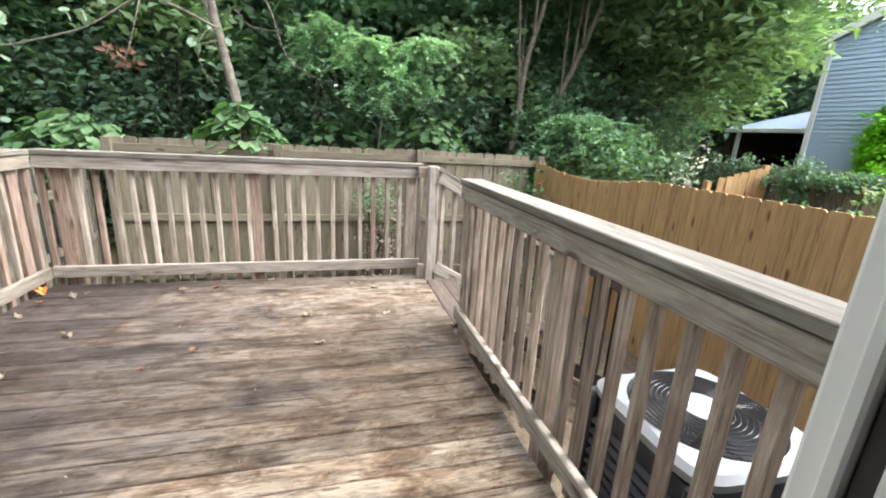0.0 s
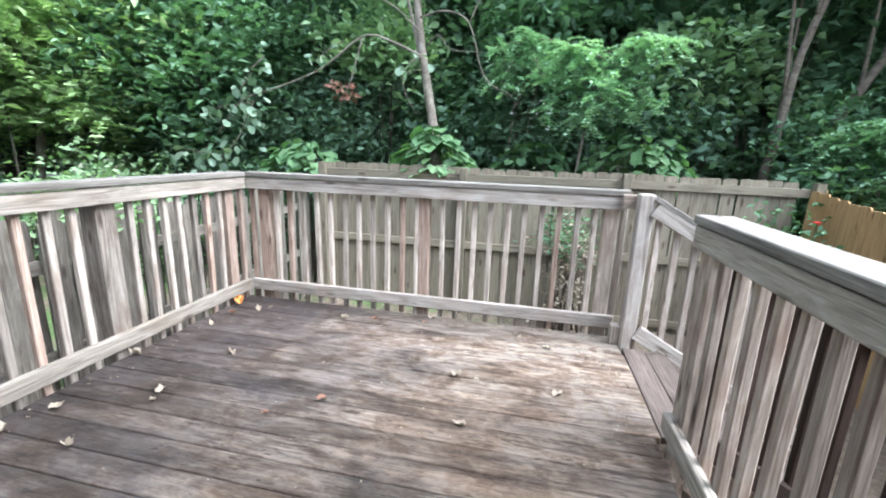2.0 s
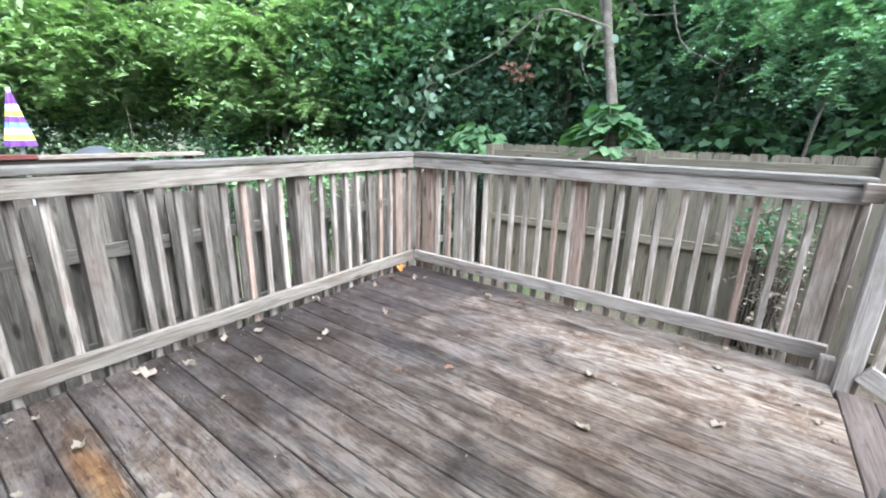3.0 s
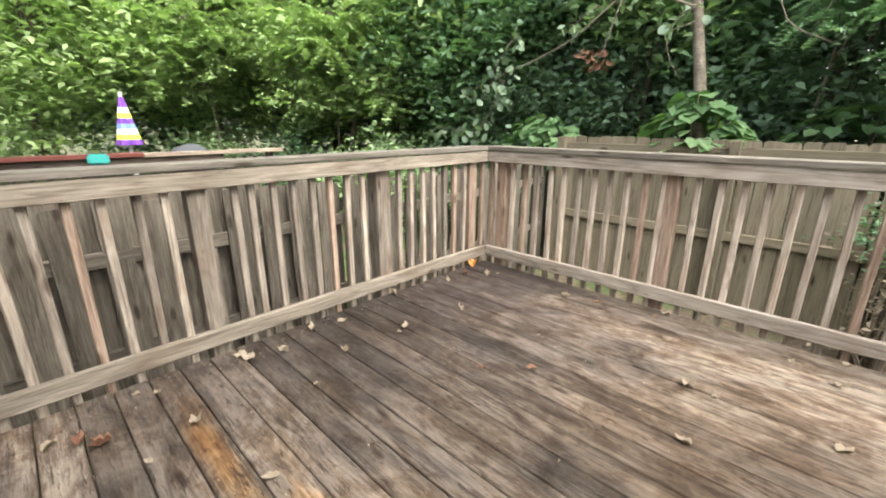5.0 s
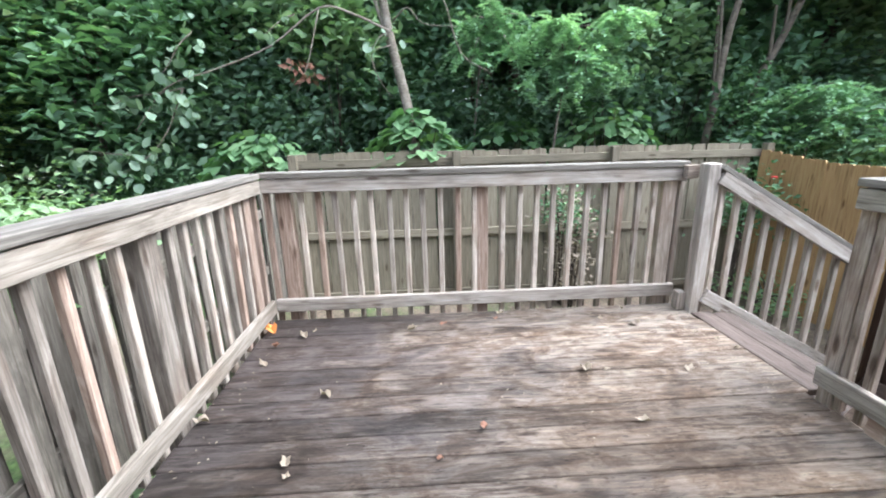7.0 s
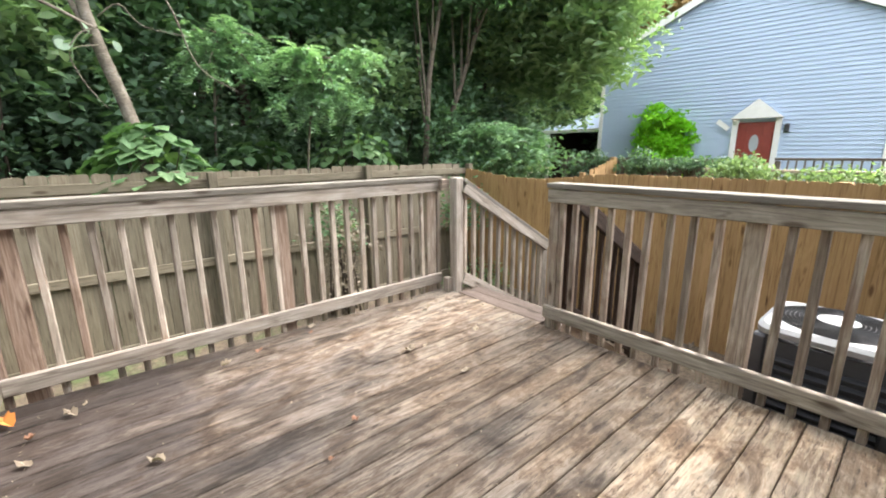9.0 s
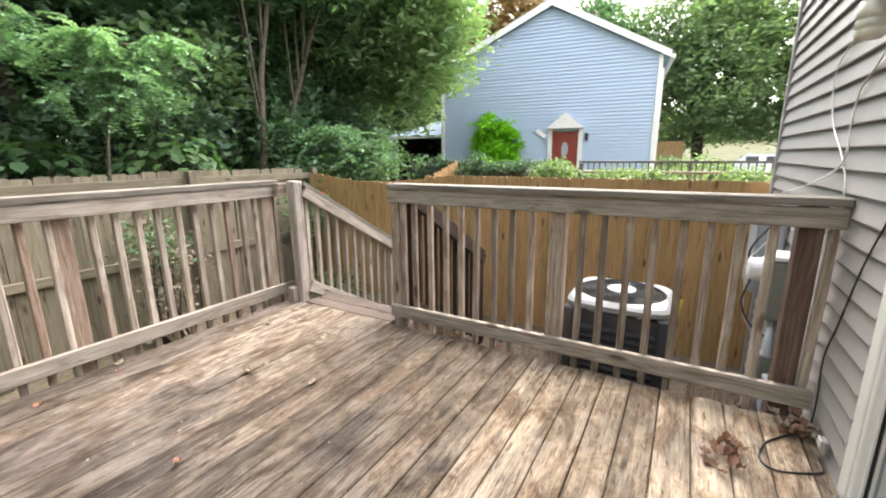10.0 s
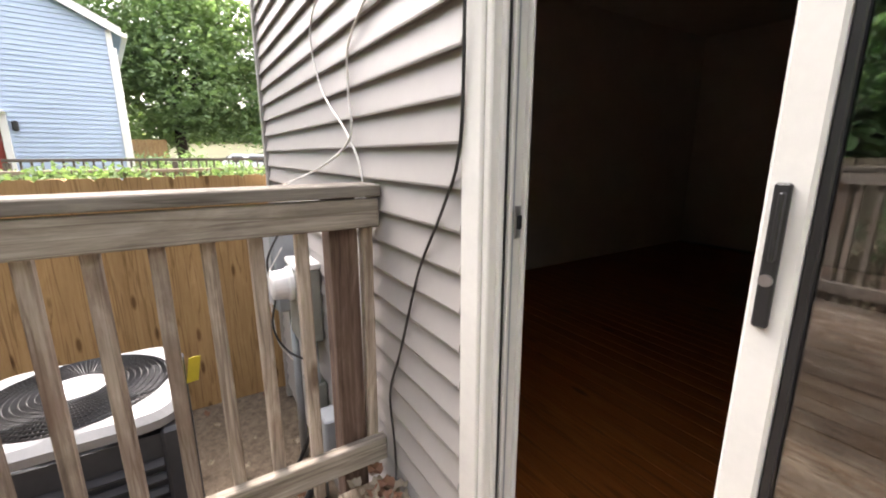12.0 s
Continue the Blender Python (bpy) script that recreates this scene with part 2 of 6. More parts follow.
M["plaster"] = plain("room_plaster", (0.72, 0.66, 0.62), 0.9, 0, 0.06, 3, 0.1)
M["parquet"] = wood("room_floor_wood", (0.185, 0.050, 0.011), (0.25, 0.074, 0.016), (0.30, 0.104, 0.025), vary=0.12, rough=0.4)
M["bark"] = wood("bark", (0.09, 0.075, 0.06), (0.18, 0.155, 0.125), (0.30, 0.27, 0.23), vary=0.2, rough=0.95, streak=3)
M["bark_dark"] = wood("bark_dark", (0.035, 0.028, 0.022), (0.07, 0.055, 0.042), (0.12, 0.10, 0.08), vary=0.25, rough=0.95, streak=3)
M["bark_mid"] = wood("bark_mid", (0.055, 0.044, 0.034), (0.105, 0.086, 0.066), (0.18, 0.155, 0.125), vary=0.2, rough=0.95, streak=3)
M["leaf"] = leafy("leaf_green", [(0.15, (0.068, 0.115, 0.077)), (0.5, (0.113, 0.203, 0.116)), (0.85, (0.192, 0.303, 0.158))])
M["leaf_dark"] = leafy("leaf_dark_green", [(0.15, (0.058, 0.095, 0.069)), (0.5, (0.101, 0.171, 0.112)), (0.85, (0.171, 0.259, 0.163))])
M["leaf_light"] = leafy("leaf_light_green", [(0.15, (0.132, 0.211, 0.109)), (0.5, (0.216, 0.322, 0.172)), (0.85, (0.336, 0.444, 0.242))])
M["leaf_pale"] = leafy("leaf_pale_green", [(0.15, (0.11, 0.17, 0.125)), (0.5, (0.20, 0.28, 0.20)), (0.85, (0.36, 0.44, 0.31))])
M["leaf_locust"] = leafy("leaf_locust", [(0.15, (0.155, 0.26, 0.165)), (0.5, (0.26, 0.41, 0.265)), (0.85, (0.40, 0.55, 0.38))])
M["leaf_spring"] = leafy("leaf_spring", [(0.15, (0.165, 0.245, 0.115)), (0.5, (0.27, 0.375, 0.175)), (0.85, (0.41, 0.51, 0.26))])
M["leaf_lime"] = leafy("leaf_lime", [(0.15, (0.115, 0.316, 0.019)), (0.5, (0.230, 0.546, 0.031)), (0.85, (0.389, 0.747, 0.050))])
M["leaf_broad"] = leafy("leaf_broad", [(0.15, (0.065, 0.135, 0.06)), (0.5, (0.115, 0.21, 0.095)), (0.85, (0.20, 0.30, 0.155))], 0.6)
M["leaf_olive"] = leafy("leaf_olive", [(0.15, (0.122, 0.187, 0.097)), (0.5, (0.203, 0.285, 0.148)), (0.85, (0.325, 0.415, 0.228))])
M["leaf_rust"] = leafy("leaf_rust", [(0.1, (0.16, 0.10, 0.04)), (0.9, (0.34, 0.22, 0.09))], 0.7, 0.1)
M["leaf_dead"] = leafy("leaf_dead", [(0.1, (0.14, 0.11, 0.082)), (0.5, (0.23, 0.19, 0.145)), (0.9, (0.34, 0.295, 0.235))], 0.7, 0.1)
M["leaf_red"] = leafy("leaf_red", [(0.1, (0.085, 0.04, 0.026)), (0.9, (0.23, 0.12, 0.078))], 0.7, 0.1)
M["leaf_orange"] = leafy("leaf_orange", [(0.1, (0.35, 0.12, 0.03)), (0.9, (0.65, 0.28, 0.08))], 0.7, 0.1)


def ground_material():
    m, nt, bsdf = graph("yard_ground")
    big = noisy(nt, placed(nt, (1, 1, 1)), 0.9, 6, 0.65)
    fine = noisy(nt, placed(nt, (1, 1, 1)), 22, 5, 0.7)
    soil = ramp(nt, fine, [(0.3, (0.06, 0.044, 0.03)), (0.7, (0.19, 0.148, 0.105))])
    green = ramp(nt, fine, [(0.3, (0.03, 0.05, 0.015)), (0.7, (0.09, 0.14, 0.04))])
    sep = nt.nodes.new("ShaderNodeSeparateXYZ")
    nt.links.new(placed(nt, (1, 1, 1)), sep.inputs[0])
    trodden = maths(nt, "SUBTRACT", big, maths(nt, "MULTIPLY", ramp(nt, maths(nt, "MULTIPLY", sep.outputs[0], 0.2), [(0.18, (0, 0, 0)), (0.26, (1, 1, 1)), (0.62, (1, 1, 1)), (0.68, (0, 0, 0))]), 0.35))
    nt.links.new(blend(nt, "MIX", ramp(nt, trodden, [(0.42, (0, 0, 0)), (0.56, (1, 1, 1))]), soil, green), bsdf.inputs["Base Color"])
    bsdf.inputs["Roughness"].default_value = 0.95
    bumped(nt, bsdf, fine, 0.8, 0.02)
    return m


def glass_material():
    m, nt, bsdf = graph("door_glass")
    tr = nt.nodes.new("ShaderNodeBsdfTransparent")
    tr.inputs[0].default_value = (0.55, 0.57, 0.57, 1)
    gl = nt.nodes.new("ShaderNodeBsdfGlossy")
    gl.inputs["Roughness"].default_value = 0.02
    fr = node(nt, "ShaderNodeFresnel", IOR=1.5)
    mx = nt.nodes.new("ShaderNodeMixShader")
    nt.links.new(maths(nt, "ADD", maths(nt, "MULTIPLY", fr.outputs[0], 1.3), 0.17), mx.inputs[0])
    nt.links.new(tr.outputs[0], mx.inputs[1])
    nt.links.new(gl.outputs[0], mx.inputs[2])
    nt.links.new(mx.outputs[0], nt.nodes["Material Output"].inputs[0])
    return m


M["dry_grass"] = plain("dry_grass", (0.062, 0.066, 0.024), 0.95, 0, 0.35, 0.8, 0.6)
M["ground"] = ground_material()
M["glass"] = glass_material()
M["roof"] = plain("blue_grey_shingles", (0.30, 0.37, 0.45), 0.85, 0, 0.15, 4, 0.5)
M["roof_blue"] = plain("pale_blue_shingles", (0.15, 0.21, 0.29), 0.8, 0, 0.12, 4, 0.5)
M["red_door"] = plain("red_brown_door", (0.22, 0.035, 0.025), 0.4, 0, 0.15, 8, 0.1)


# ---- building helpers ----
MESH = {}
UPRIGHT = Matrix(((0, 1, 0, 0), (0, 0, 1, 0), (1, 0, 0, 0), (0, 0, 0, 1)))


def mesh_of(name, verts, faces, material, smooth=False):
    me = bpy.data.meshes.new(name)
    me.from_pydata([tuple(v) for v in verts], [], faces)
    me.materials.append(material)
    if smooth:
        me.polygons.foreach_set("use_smooth", [True] * len(me.polygons))
    me.update()
    return me


def chamfered(lx, ly, lz, c):
    """A box round the origin with its twelve edges cut off."""
    v, f = [], []
    for sx in (-1, 1):
        for sy in (-1, 1):
            for sz in (-1, 1):
                x, y, z = sx * lx / 2, sy * ly / 2, sz * lz / 2
                v += [(x, y - sy * c, z - sz * c), (x - sx * c, y, z - sz * c), (x - sx * c, y - sy * c, z)]
    ix = lambda sx, sy, sz, k: ((sx > 0) * 4 + (sy > 0) * 2 + (sz > 0)) * 3 + k
    for s in (-1, 1):
        f.append([ix(s, -1, -1, 0), ix(s, 1, -1, 0), ix(s, 1, 1, 0), ix(s, -1, 1, 0)])
        f.append([ix(-1, s, -1, 1), ix(1, s, -1, 1), ix(1, s, 1, 1), ix(-1, s, 1, 1)])
        f.append([ix(-1, -1, s, 2), ix(1, -1, s, 2), ix(1, 1, s, 2), ix(-1, 1, s, 2)])
    for a in (-1, 1):
        for b in (-1, 1):
            f.append([ix(-1, a, b, 1), ix(1, a, b, 1), ix(1, a, b, 2), ix(-1, a, b, 2)])
            f.append([ix(a, -1, b, 0), ix(a, 1, b, 0), ix(a, 1, b, 2), ix(a, -1, b, 2)])
            f.append([ix(a, b, -1, 0), ix(a, b, 1, 0), ix(a, b, 1, 1), ix(a, b, -1, 1)])
            for d in (-1, 1):
                f.append([ix(a, b, d, 0), ix(a, b, d, 1), ix(a, b, d, 2)])
    return v, f


def consistent(me):
    bm = bmesh.new()
    bm.from_mesh(me)
    bmesh.ops.recalc_face_normals(bm, faces=bm.faces)
    bm.to_mesh(me)
    bm.free()
    return me


def box_mesh(size, material, c=0.004):
    key = (tuple(round(s, 4) for s in size), material.name, c)
    if key not in MESH:
        MESH[key] = consistent(mesh_of("piece", *chamfered(*size, min(c, min(size) * 0.3)), material))
    return MESH[key]


ALONG = {"x": Matrix.Identity(4), "y": pose(0, 0, 0, 0, 0, 90), "z": pose(0, 0, 0, 0, -90, 0), "zs": pose(0, 0, 0, 0, -90, 90)}


def put(name, me, m, parent=None, label=""):
    ob = new(name, me)
    if parent is not None:
        ob.parent = parent
        ob.matrix_parent_inverse = parent_matrix(parent).inverted()
    ob.matrix_basis = m
    if label:
        ob["label"] = label
    return ob


def parent_matrix(p):
    m = Matrix.Identity(4)
    while p is not None:
        m = (p.matrix_parent_inverse @ p.matrix_basis if p.parent else p.matrix_basis) @ m
        p = p.parent
    return m


def board(name, centre, size, axis, material, parent=None, label="", turn=None, c=0.004):
    """A timber: size is length, width, thickness; its length runs along the axis."""
    m = Matrix.Translation(centre) @ (turn if turn is not None else ALONG[axis])
    return put(name, box_mesh(size, material, c), m, parent, label)


def part(name, bm, material, parent=None, label="", smooth=False):
    me = bpy.data.meshes.new(name)
    bmesh.ops.recalc_face_normals(bm, faces=bm.faces)
    bm.to_mesh(me)
    bm.free()
    me.materials.append(material)
    if smooth:
        me.polygons.foreach_set("use_smooth", [True] * len(me.polygons))
    return put(name, me, Matrix.Identity(4), parent, label)


def thing(name, place, label, category, group="", kind=""):
    ob = new(name)
    ob.empty_display_size = 0.1
    ob.matrix_basis = Matrix.Translation(place)
    return tagged(ob, label, category, group, kind)


def ring_points(centre, radius, n, axis="z"):
    out = []
    for i in range(n):
        a = 2 * math.pi * i / n
        u, w = radius * math.cos(a), radius * math.sin(a)
        out.append(Vector(centre) + Vector({"z": (u, w, 0), "y": (u, 0, w), "x": (0, u, w)}[axis]))
    return out


def lathe(bm, centre, profile, n=16, axis="z"):
    """Rings of (distance along the axis, radius), joined and closed."""
    d = Vector({"z": (0, 0, 1), "y": (0, 1, 0), "x": (1, 0, 0)}[axis])
    rows = [[bm.verts.new(p) for p in ring_points(Vector(centre) + d * h, max(r, 1e-4), n, axis)] for h, r in profile]
    for a, b in zip(rows, rows[1:]):
        for i in range(n):
            bm.faces.new((a[i], a[(i + 1) % n], b[(i + 1) % n], b[i]))
    bm.faces.new(rows[0])
    bm.faces.new(rows[-1])


def slab(bm, x0, y0, z0, x1, y1, z1):
    m = Matrix.LocRotScale(((x0 + x1) / 2, (y0 + y1) / 2, (z0 + z1) / 2), None, (x1 - x0, y1 - y0, z1 - z0))
    return bmesh.ops.create_cube(bm, size=1, matrix=m)["verts"]


def tube(points, radii, n=7):
    """Vertices and faces of a tapered tube along the points."""
    v, f = [], []
    pts = [Vector(p) for p in points]
    side = Vector((1, 0.13, 0.07)).normalized()
    for i, p in enumerate(pts):
        d = (pts[min(i + 1, len(pts) - 1)] - pts[max(i - 1, 0)]).normalized()
        u = d.cross(side)
        if u.length < 0.05:
            u = d.cross(Vector((0, 1, 0)))
        u.normalize()
        w = d.cross(u)
        for k in range(n):
            a = 2 * math.pi * k / n
            v.append(p + (u * math.cos(a) + w * math.sin(a)) * radii[i])
    for i in range(len(pts) - 1):
        for k in range(n):
            f.append([i * n + k, i * n + (k + 1) % n, (i + 1) * n + (k + 1) % n, (i + 1) * n + k])
    f.append(list(range(n))[::-1])
    f.append([(len(pts) - 1) * n + k for k in range(n)])
    return v, f


def join(lists):
    v, f = [], []
    for a, b in lists:
        k = len(v)
        v += a
        f += [[i + k for i in q] for q in b]
    return v, f


def smooth_path(points, steps=6):
    """A Catmull-Rom curve through the points."""
    p = [Vector(q) for q in points]
    p = [2 * p[0] - p[1], *p, 2 * p[-1] - p[-2]]
    out = []
    for i in range(1, len(p) - 2):
        for s in range(steps):
            t = s / steps
            out.append(0.5 * ((2 * p[i]) + (p[i + 1] - p[i - 1]) * t + (2 * p[i - 1] - 5 * p[i] + 4 * p[i + 1] - p[i + 2]) * t * t
                              + (3 * p[i] - p[i - 1] - 3 * p[i + 1] + p[i + 2]) * t ** 3))
    return out + [p[-2]]


def cable(name, points, radius, material, label, parent=None):
    pts = smooth_path(points)
    ob = put(name, mesh_of(name, *tube(pts, [radius] * len(pts), 6), material, True), Matrix.Identity(4), parent)
    return tagged(ob, label, "cable") if parent is None else ob


# ---- ground ----
GROUND = -0.72


def ground_sheet():
    v, f = [], []
    xs = [-400, -120, -60, -40] + [-30 + i for i in range(61)] + [40, 60, 120, 400]
    ys = [-400, -120, -60, -40] + [-30 + i for i in range(61)] + [40, 60, 120, 400]
    for y in ys:
        for x in xs:
            near = max(0.0, 1 - math.hypot(x, y - 2) / 60)
            v.append((x, y, GROUND + 0.06 * near * (noise.noise((x * 0.6, y * 0.6, 0)))))
    n = len(xs)
    for j in range(len(ys) - 1):
        for i in range(n - 1):
            f.append([j * n + i, j * n + i + 1, (j + 1) * n + i + 1, (j + 1) * n + i])
    ob = new("ground", mesh_of("ground", v, f, M["ground"], True))
    return tagged(ob, "bare soil and thin grass yard with fallen leaves", "ground", kind="structure")


ground_sheet()

# ---- deck ----
DX0, DX1, DY1 = -1.878, 1.08, 3.575
deck = tagged(new("floor"), "weathered grey-brown wooden deck floor with stained boards", "deck", kind="structure")
PITCH = 0.141
rows = int(DY1 / PITCH) + 1
for i in range(rows):
    y = 0.065 + PITCH * (i + 0.5)
    if y + 0.069 > DY1 + 0.02:
        break
    r = random.Random(i)
    x1 = DX1 + r.uniform(-0.006, 0.012)
    if y > 2.52:
        x1 = 1.108 if y < 3.36 else 1.094
    x0 = DX0 + r.uniform(-0.008, 0.008)
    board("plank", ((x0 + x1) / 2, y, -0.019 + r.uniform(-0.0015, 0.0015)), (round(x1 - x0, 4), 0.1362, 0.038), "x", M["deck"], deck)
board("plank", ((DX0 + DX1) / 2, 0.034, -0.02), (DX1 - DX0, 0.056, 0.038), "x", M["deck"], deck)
board("landing_board", (1.182, 2.944, -0.019), (0.938, 0.137, 0.038), "y", M["deck_brown"], deck)
board("landing_board", (1.323, 2.944, -0.020), (0.90, 0.137, 0.038), "y", M["deck_brown"], deck)
board("rim_joist", (-0.38, 3.535, -0.16), (2.88, 0.038, 0.23), "x", M["baluster_brown"], deck)
for x in (DX0 + 0.06, DX1 - 0.07):
    board("rim_joist", (x, 1.74, -0.16), (3.46, 0.038, 0.23), "y", M["baluster_brown"], deck)
for k in range(6):
    board("joist", (DX0 + 0.5 + 0.42 * k, 1.74, -0.16), (3.4, 0.038, 0.22), "y", M["baluster_brown"], deck)


# ---- railings ----
TOP, CAP, FAS, BOT0, BOT1 = 1.052, 0.036, 0.090, 0.062, 0.155


def railing(name, a, b, out, label, mats, posts, spots, beam="rail"):
    """A railing from a to b; out: unit vector away from the deck; posts and balusters by their distance from a."""
    a, b, o = Vector(a), Vector(b), Vector(out)
    along = (b - a)
    length = along.length
    d = along / length
    axis = "x" if abs(d.x) > 0.5 else "y"
    up = "z" if axis == "x" else "zs"
    t = thing(name, (*((a + b) / 2).xy, 0), label, "railing", "deck railings")
    mid = (a + b) / 2
    board("top_rail", mid + o * 0.019 + Vector((0, 0, TOP - CAP - 0.007 - FAS / 2)), (length, 0.038, FAS), axis, M[beam], t)
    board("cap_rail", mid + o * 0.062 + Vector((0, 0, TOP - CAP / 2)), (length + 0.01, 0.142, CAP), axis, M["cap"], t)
    board("bottom_rail", mid + o * 0.019 + Vector((0, 0, (BOT0 + BOT1) / 2)), (length, 0.038, BOT1 - BOT0), axis, M[beam], t)
    for s, w in posts:
        wall_post = mats[0] is M["baluster_brown"] and s < 0.2
        board("post", a + d * s + o * (0.038 + w / 2 + 0.002) + Vector((0, 0, (1.012 + GROUND) / 2)), (1.012 - GROUND, w, w), up, M["post_red"] if wall_post else M["baluster_red"] if mats[0] in (M["baluster"], M["baluster_left"]) and s < 1.6 and abs(s - 1.127) > 0.1 else mats[1], t)
    for i, s in enumerate(spots):
        r = random.Random(i * 7 + len(name) + int(a.x * 10))
        lean = pose(0, 0, 0, r.uniform(-0.5, 0.5), r.uniform(-0.5, 0.5), r.uniform(-3, 3))
        m = Matrix.Translation(a + d * (s + r.uniform(-0.004, 0.004)) + o * (0.038 + 0.0195) + Vector((0, 0, 0.485))) @ lean @ ALONG[up]
        put("baluster", box_mesh((1.03, 0.037, 0.037), M["baluster_red"] if mats[0] in (M["baluster"], M["baluster_left"]) and r.random() < 0.14 else mats[0], 0.005), m, t)
    return t


# far rail, along x from the corner at x = -1.85
far_spots = [0.012, 0.239, 0.354] + [0.479 + 0.1195 * k for k in range(8)] + [1.432] + [1.633 + 0.1215 * k for k in range(10)] + [2.915]
railing("deck_railing", (-1.85, 3.58, 0), (1.07, 3.58, 0), (0, 1, 0), "weathered grey wooden deck railing with square balusters facing the back fence",
        (M["baluster"], M["baluster"]), [(0.123, 0.095), (1.488, 0.085), (2.83, 0.10)], far_spots)
left_spots = [0.012, 0.255] + [0.374 + 0.121 * k for k in range(6)] + [1.299 + 0.1215 * k for k in range(6)] + [2.035, 2.124] + [2.439 + 0.1235 * k for k in range(5)] + [3.055 + 0.12 * k for k in range(4)]
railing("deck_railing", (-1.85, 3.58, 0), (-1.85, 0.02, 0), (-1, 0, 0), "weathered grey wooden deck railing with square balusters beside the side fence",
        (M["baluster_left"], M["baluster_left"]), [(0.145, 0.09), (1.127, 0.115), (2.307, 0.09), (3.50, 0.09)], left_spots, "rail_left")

right_spots = [0.026, 0.236, 0.355, 0.476, 0.596, 0.723, 0.843, 0.970, 1.090, 1.383, 1.512, 1.634, 1.755, 1.873, 1.988, 2.115, 2.241, 2.345]
railing("deck_railing", (1.09, 0.012, 0), (1.09, 2.45, 0), (1, 0, 0), "weathered brown-grey wooden deck railing with square balusters beside the air conditioner",
        (M["baluster_brown"], M["baluster_brown"]), [(0.105, 0.09), (1.233, 0.09), (2.405, 0.075)], right_spots, "rail_tan")

# corner post at the head of the stairs
stair_post = thing("railing_post", (1.145, 3.46, GROUND), "weathered grey square deck corner post at the stairs", "post")
board("post", (1.145, 3.465, (1.045 + GROUND) / 2), (1.045 - GROUND, 0.092, 0.092), "z", M["rail"], stair_post, c=0.008)
board("filler_block", (1.065, 3.545, 0.985), (0.085, 0.05, 0.09), "x", M["baluster_brown"], stair_post)
board("filler_block", (1.068, 3.50, 0.03), (0.2, 0.07, 0.06), "z", M["rail"], stair_post)

# ---- stairs ----
stairs = thing("deck_stairs", (1.6, 2.9, GROUND), "weathered brown wooden stairs going down from the deck", "stairs")
for k in range(3):
    z = -0.18 * (k + 1)
    for j in range(2):
        board("tread", (1.40 + 0.27 * k + 0.137 * j, 2.9, z - 0.019), (1.0, 0.132, 0.036), "y", M["deck_brown"], stairs)
for y in (2.38, 3.42):
    m = Matrix.Translation((1.78, y, -0.42)) @ pose(0, 0, 0, 0, math.degrees(math.atan2(0.18, 0.27)), 0)
    put("stringer", box_mesh((1.25, 0.04, 0.24), M["baluster_brown"]), m, stairs)
SLOPE = 0.575
# the near handrail is coloured as if in shade, the far one as lit
for side, y, mat_r, mat_b in (("far", 3.42, M["rail"], M["baluster"]), ("near", 2.32, M["stair_shaded"], M["stair_shaded"])):
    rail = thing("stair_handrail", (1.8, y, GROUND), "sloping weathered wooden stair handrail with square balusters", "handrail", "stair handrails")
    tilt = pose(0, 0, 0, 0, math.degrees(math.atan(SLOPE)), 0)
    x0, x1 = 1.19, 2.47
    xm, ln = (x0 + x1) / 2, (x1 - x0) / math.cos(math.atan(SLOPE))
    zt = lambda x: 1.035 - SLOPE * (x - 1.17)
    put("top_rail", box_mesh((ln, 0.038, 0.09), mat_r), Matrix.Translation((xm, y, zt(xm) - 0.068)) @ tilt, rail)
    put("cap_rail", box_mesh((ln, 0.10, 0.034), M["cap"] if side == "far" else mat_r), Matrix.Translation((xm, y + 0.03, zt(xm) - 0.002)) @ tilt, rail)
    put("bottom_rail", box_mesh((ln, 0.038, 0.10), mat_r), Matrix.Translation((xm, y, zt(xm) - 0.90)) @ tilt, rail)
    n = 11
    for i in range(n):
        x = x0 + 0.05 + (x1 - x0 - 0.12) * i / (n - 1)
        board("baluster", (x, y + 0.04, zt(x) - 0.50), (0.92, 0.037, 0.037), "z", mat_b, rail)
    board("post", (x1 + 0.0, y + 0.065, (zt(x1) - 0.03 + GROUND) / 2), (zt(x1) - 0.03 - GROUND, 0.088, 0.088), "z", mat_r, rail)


# ---- fences ----
def picket_mesh(height, width, thick, ear, material):
    key = ("picket", round(height, 3), width, thick, ear, material.name)
    if key not in MESH:
        w, e = width / 2, ear
        prof = [(0, -w), (0, w), (height - e, w), (height - e * 0.3, w - e * 0.55), (height, w - e * 1.0), (height, -w + e * 1.0), (height - e * 0.3, -w + e * 0.55), (height - e, -w)]
        n = len(prof)
        v = [(x, y, -thick / 2) for x, y in prof] + [(x, y, thick / 2) for x, y in prof]
        f = [list(range(n))[::-1], list(range(n, 2 * n))] + [[i, (i + 1) % n, n + (i + 1) % n, n + i] for i in range(n)]
        MESH[key] = consistent(mesh_of("picket", v, f, material))
    return MESH[key]


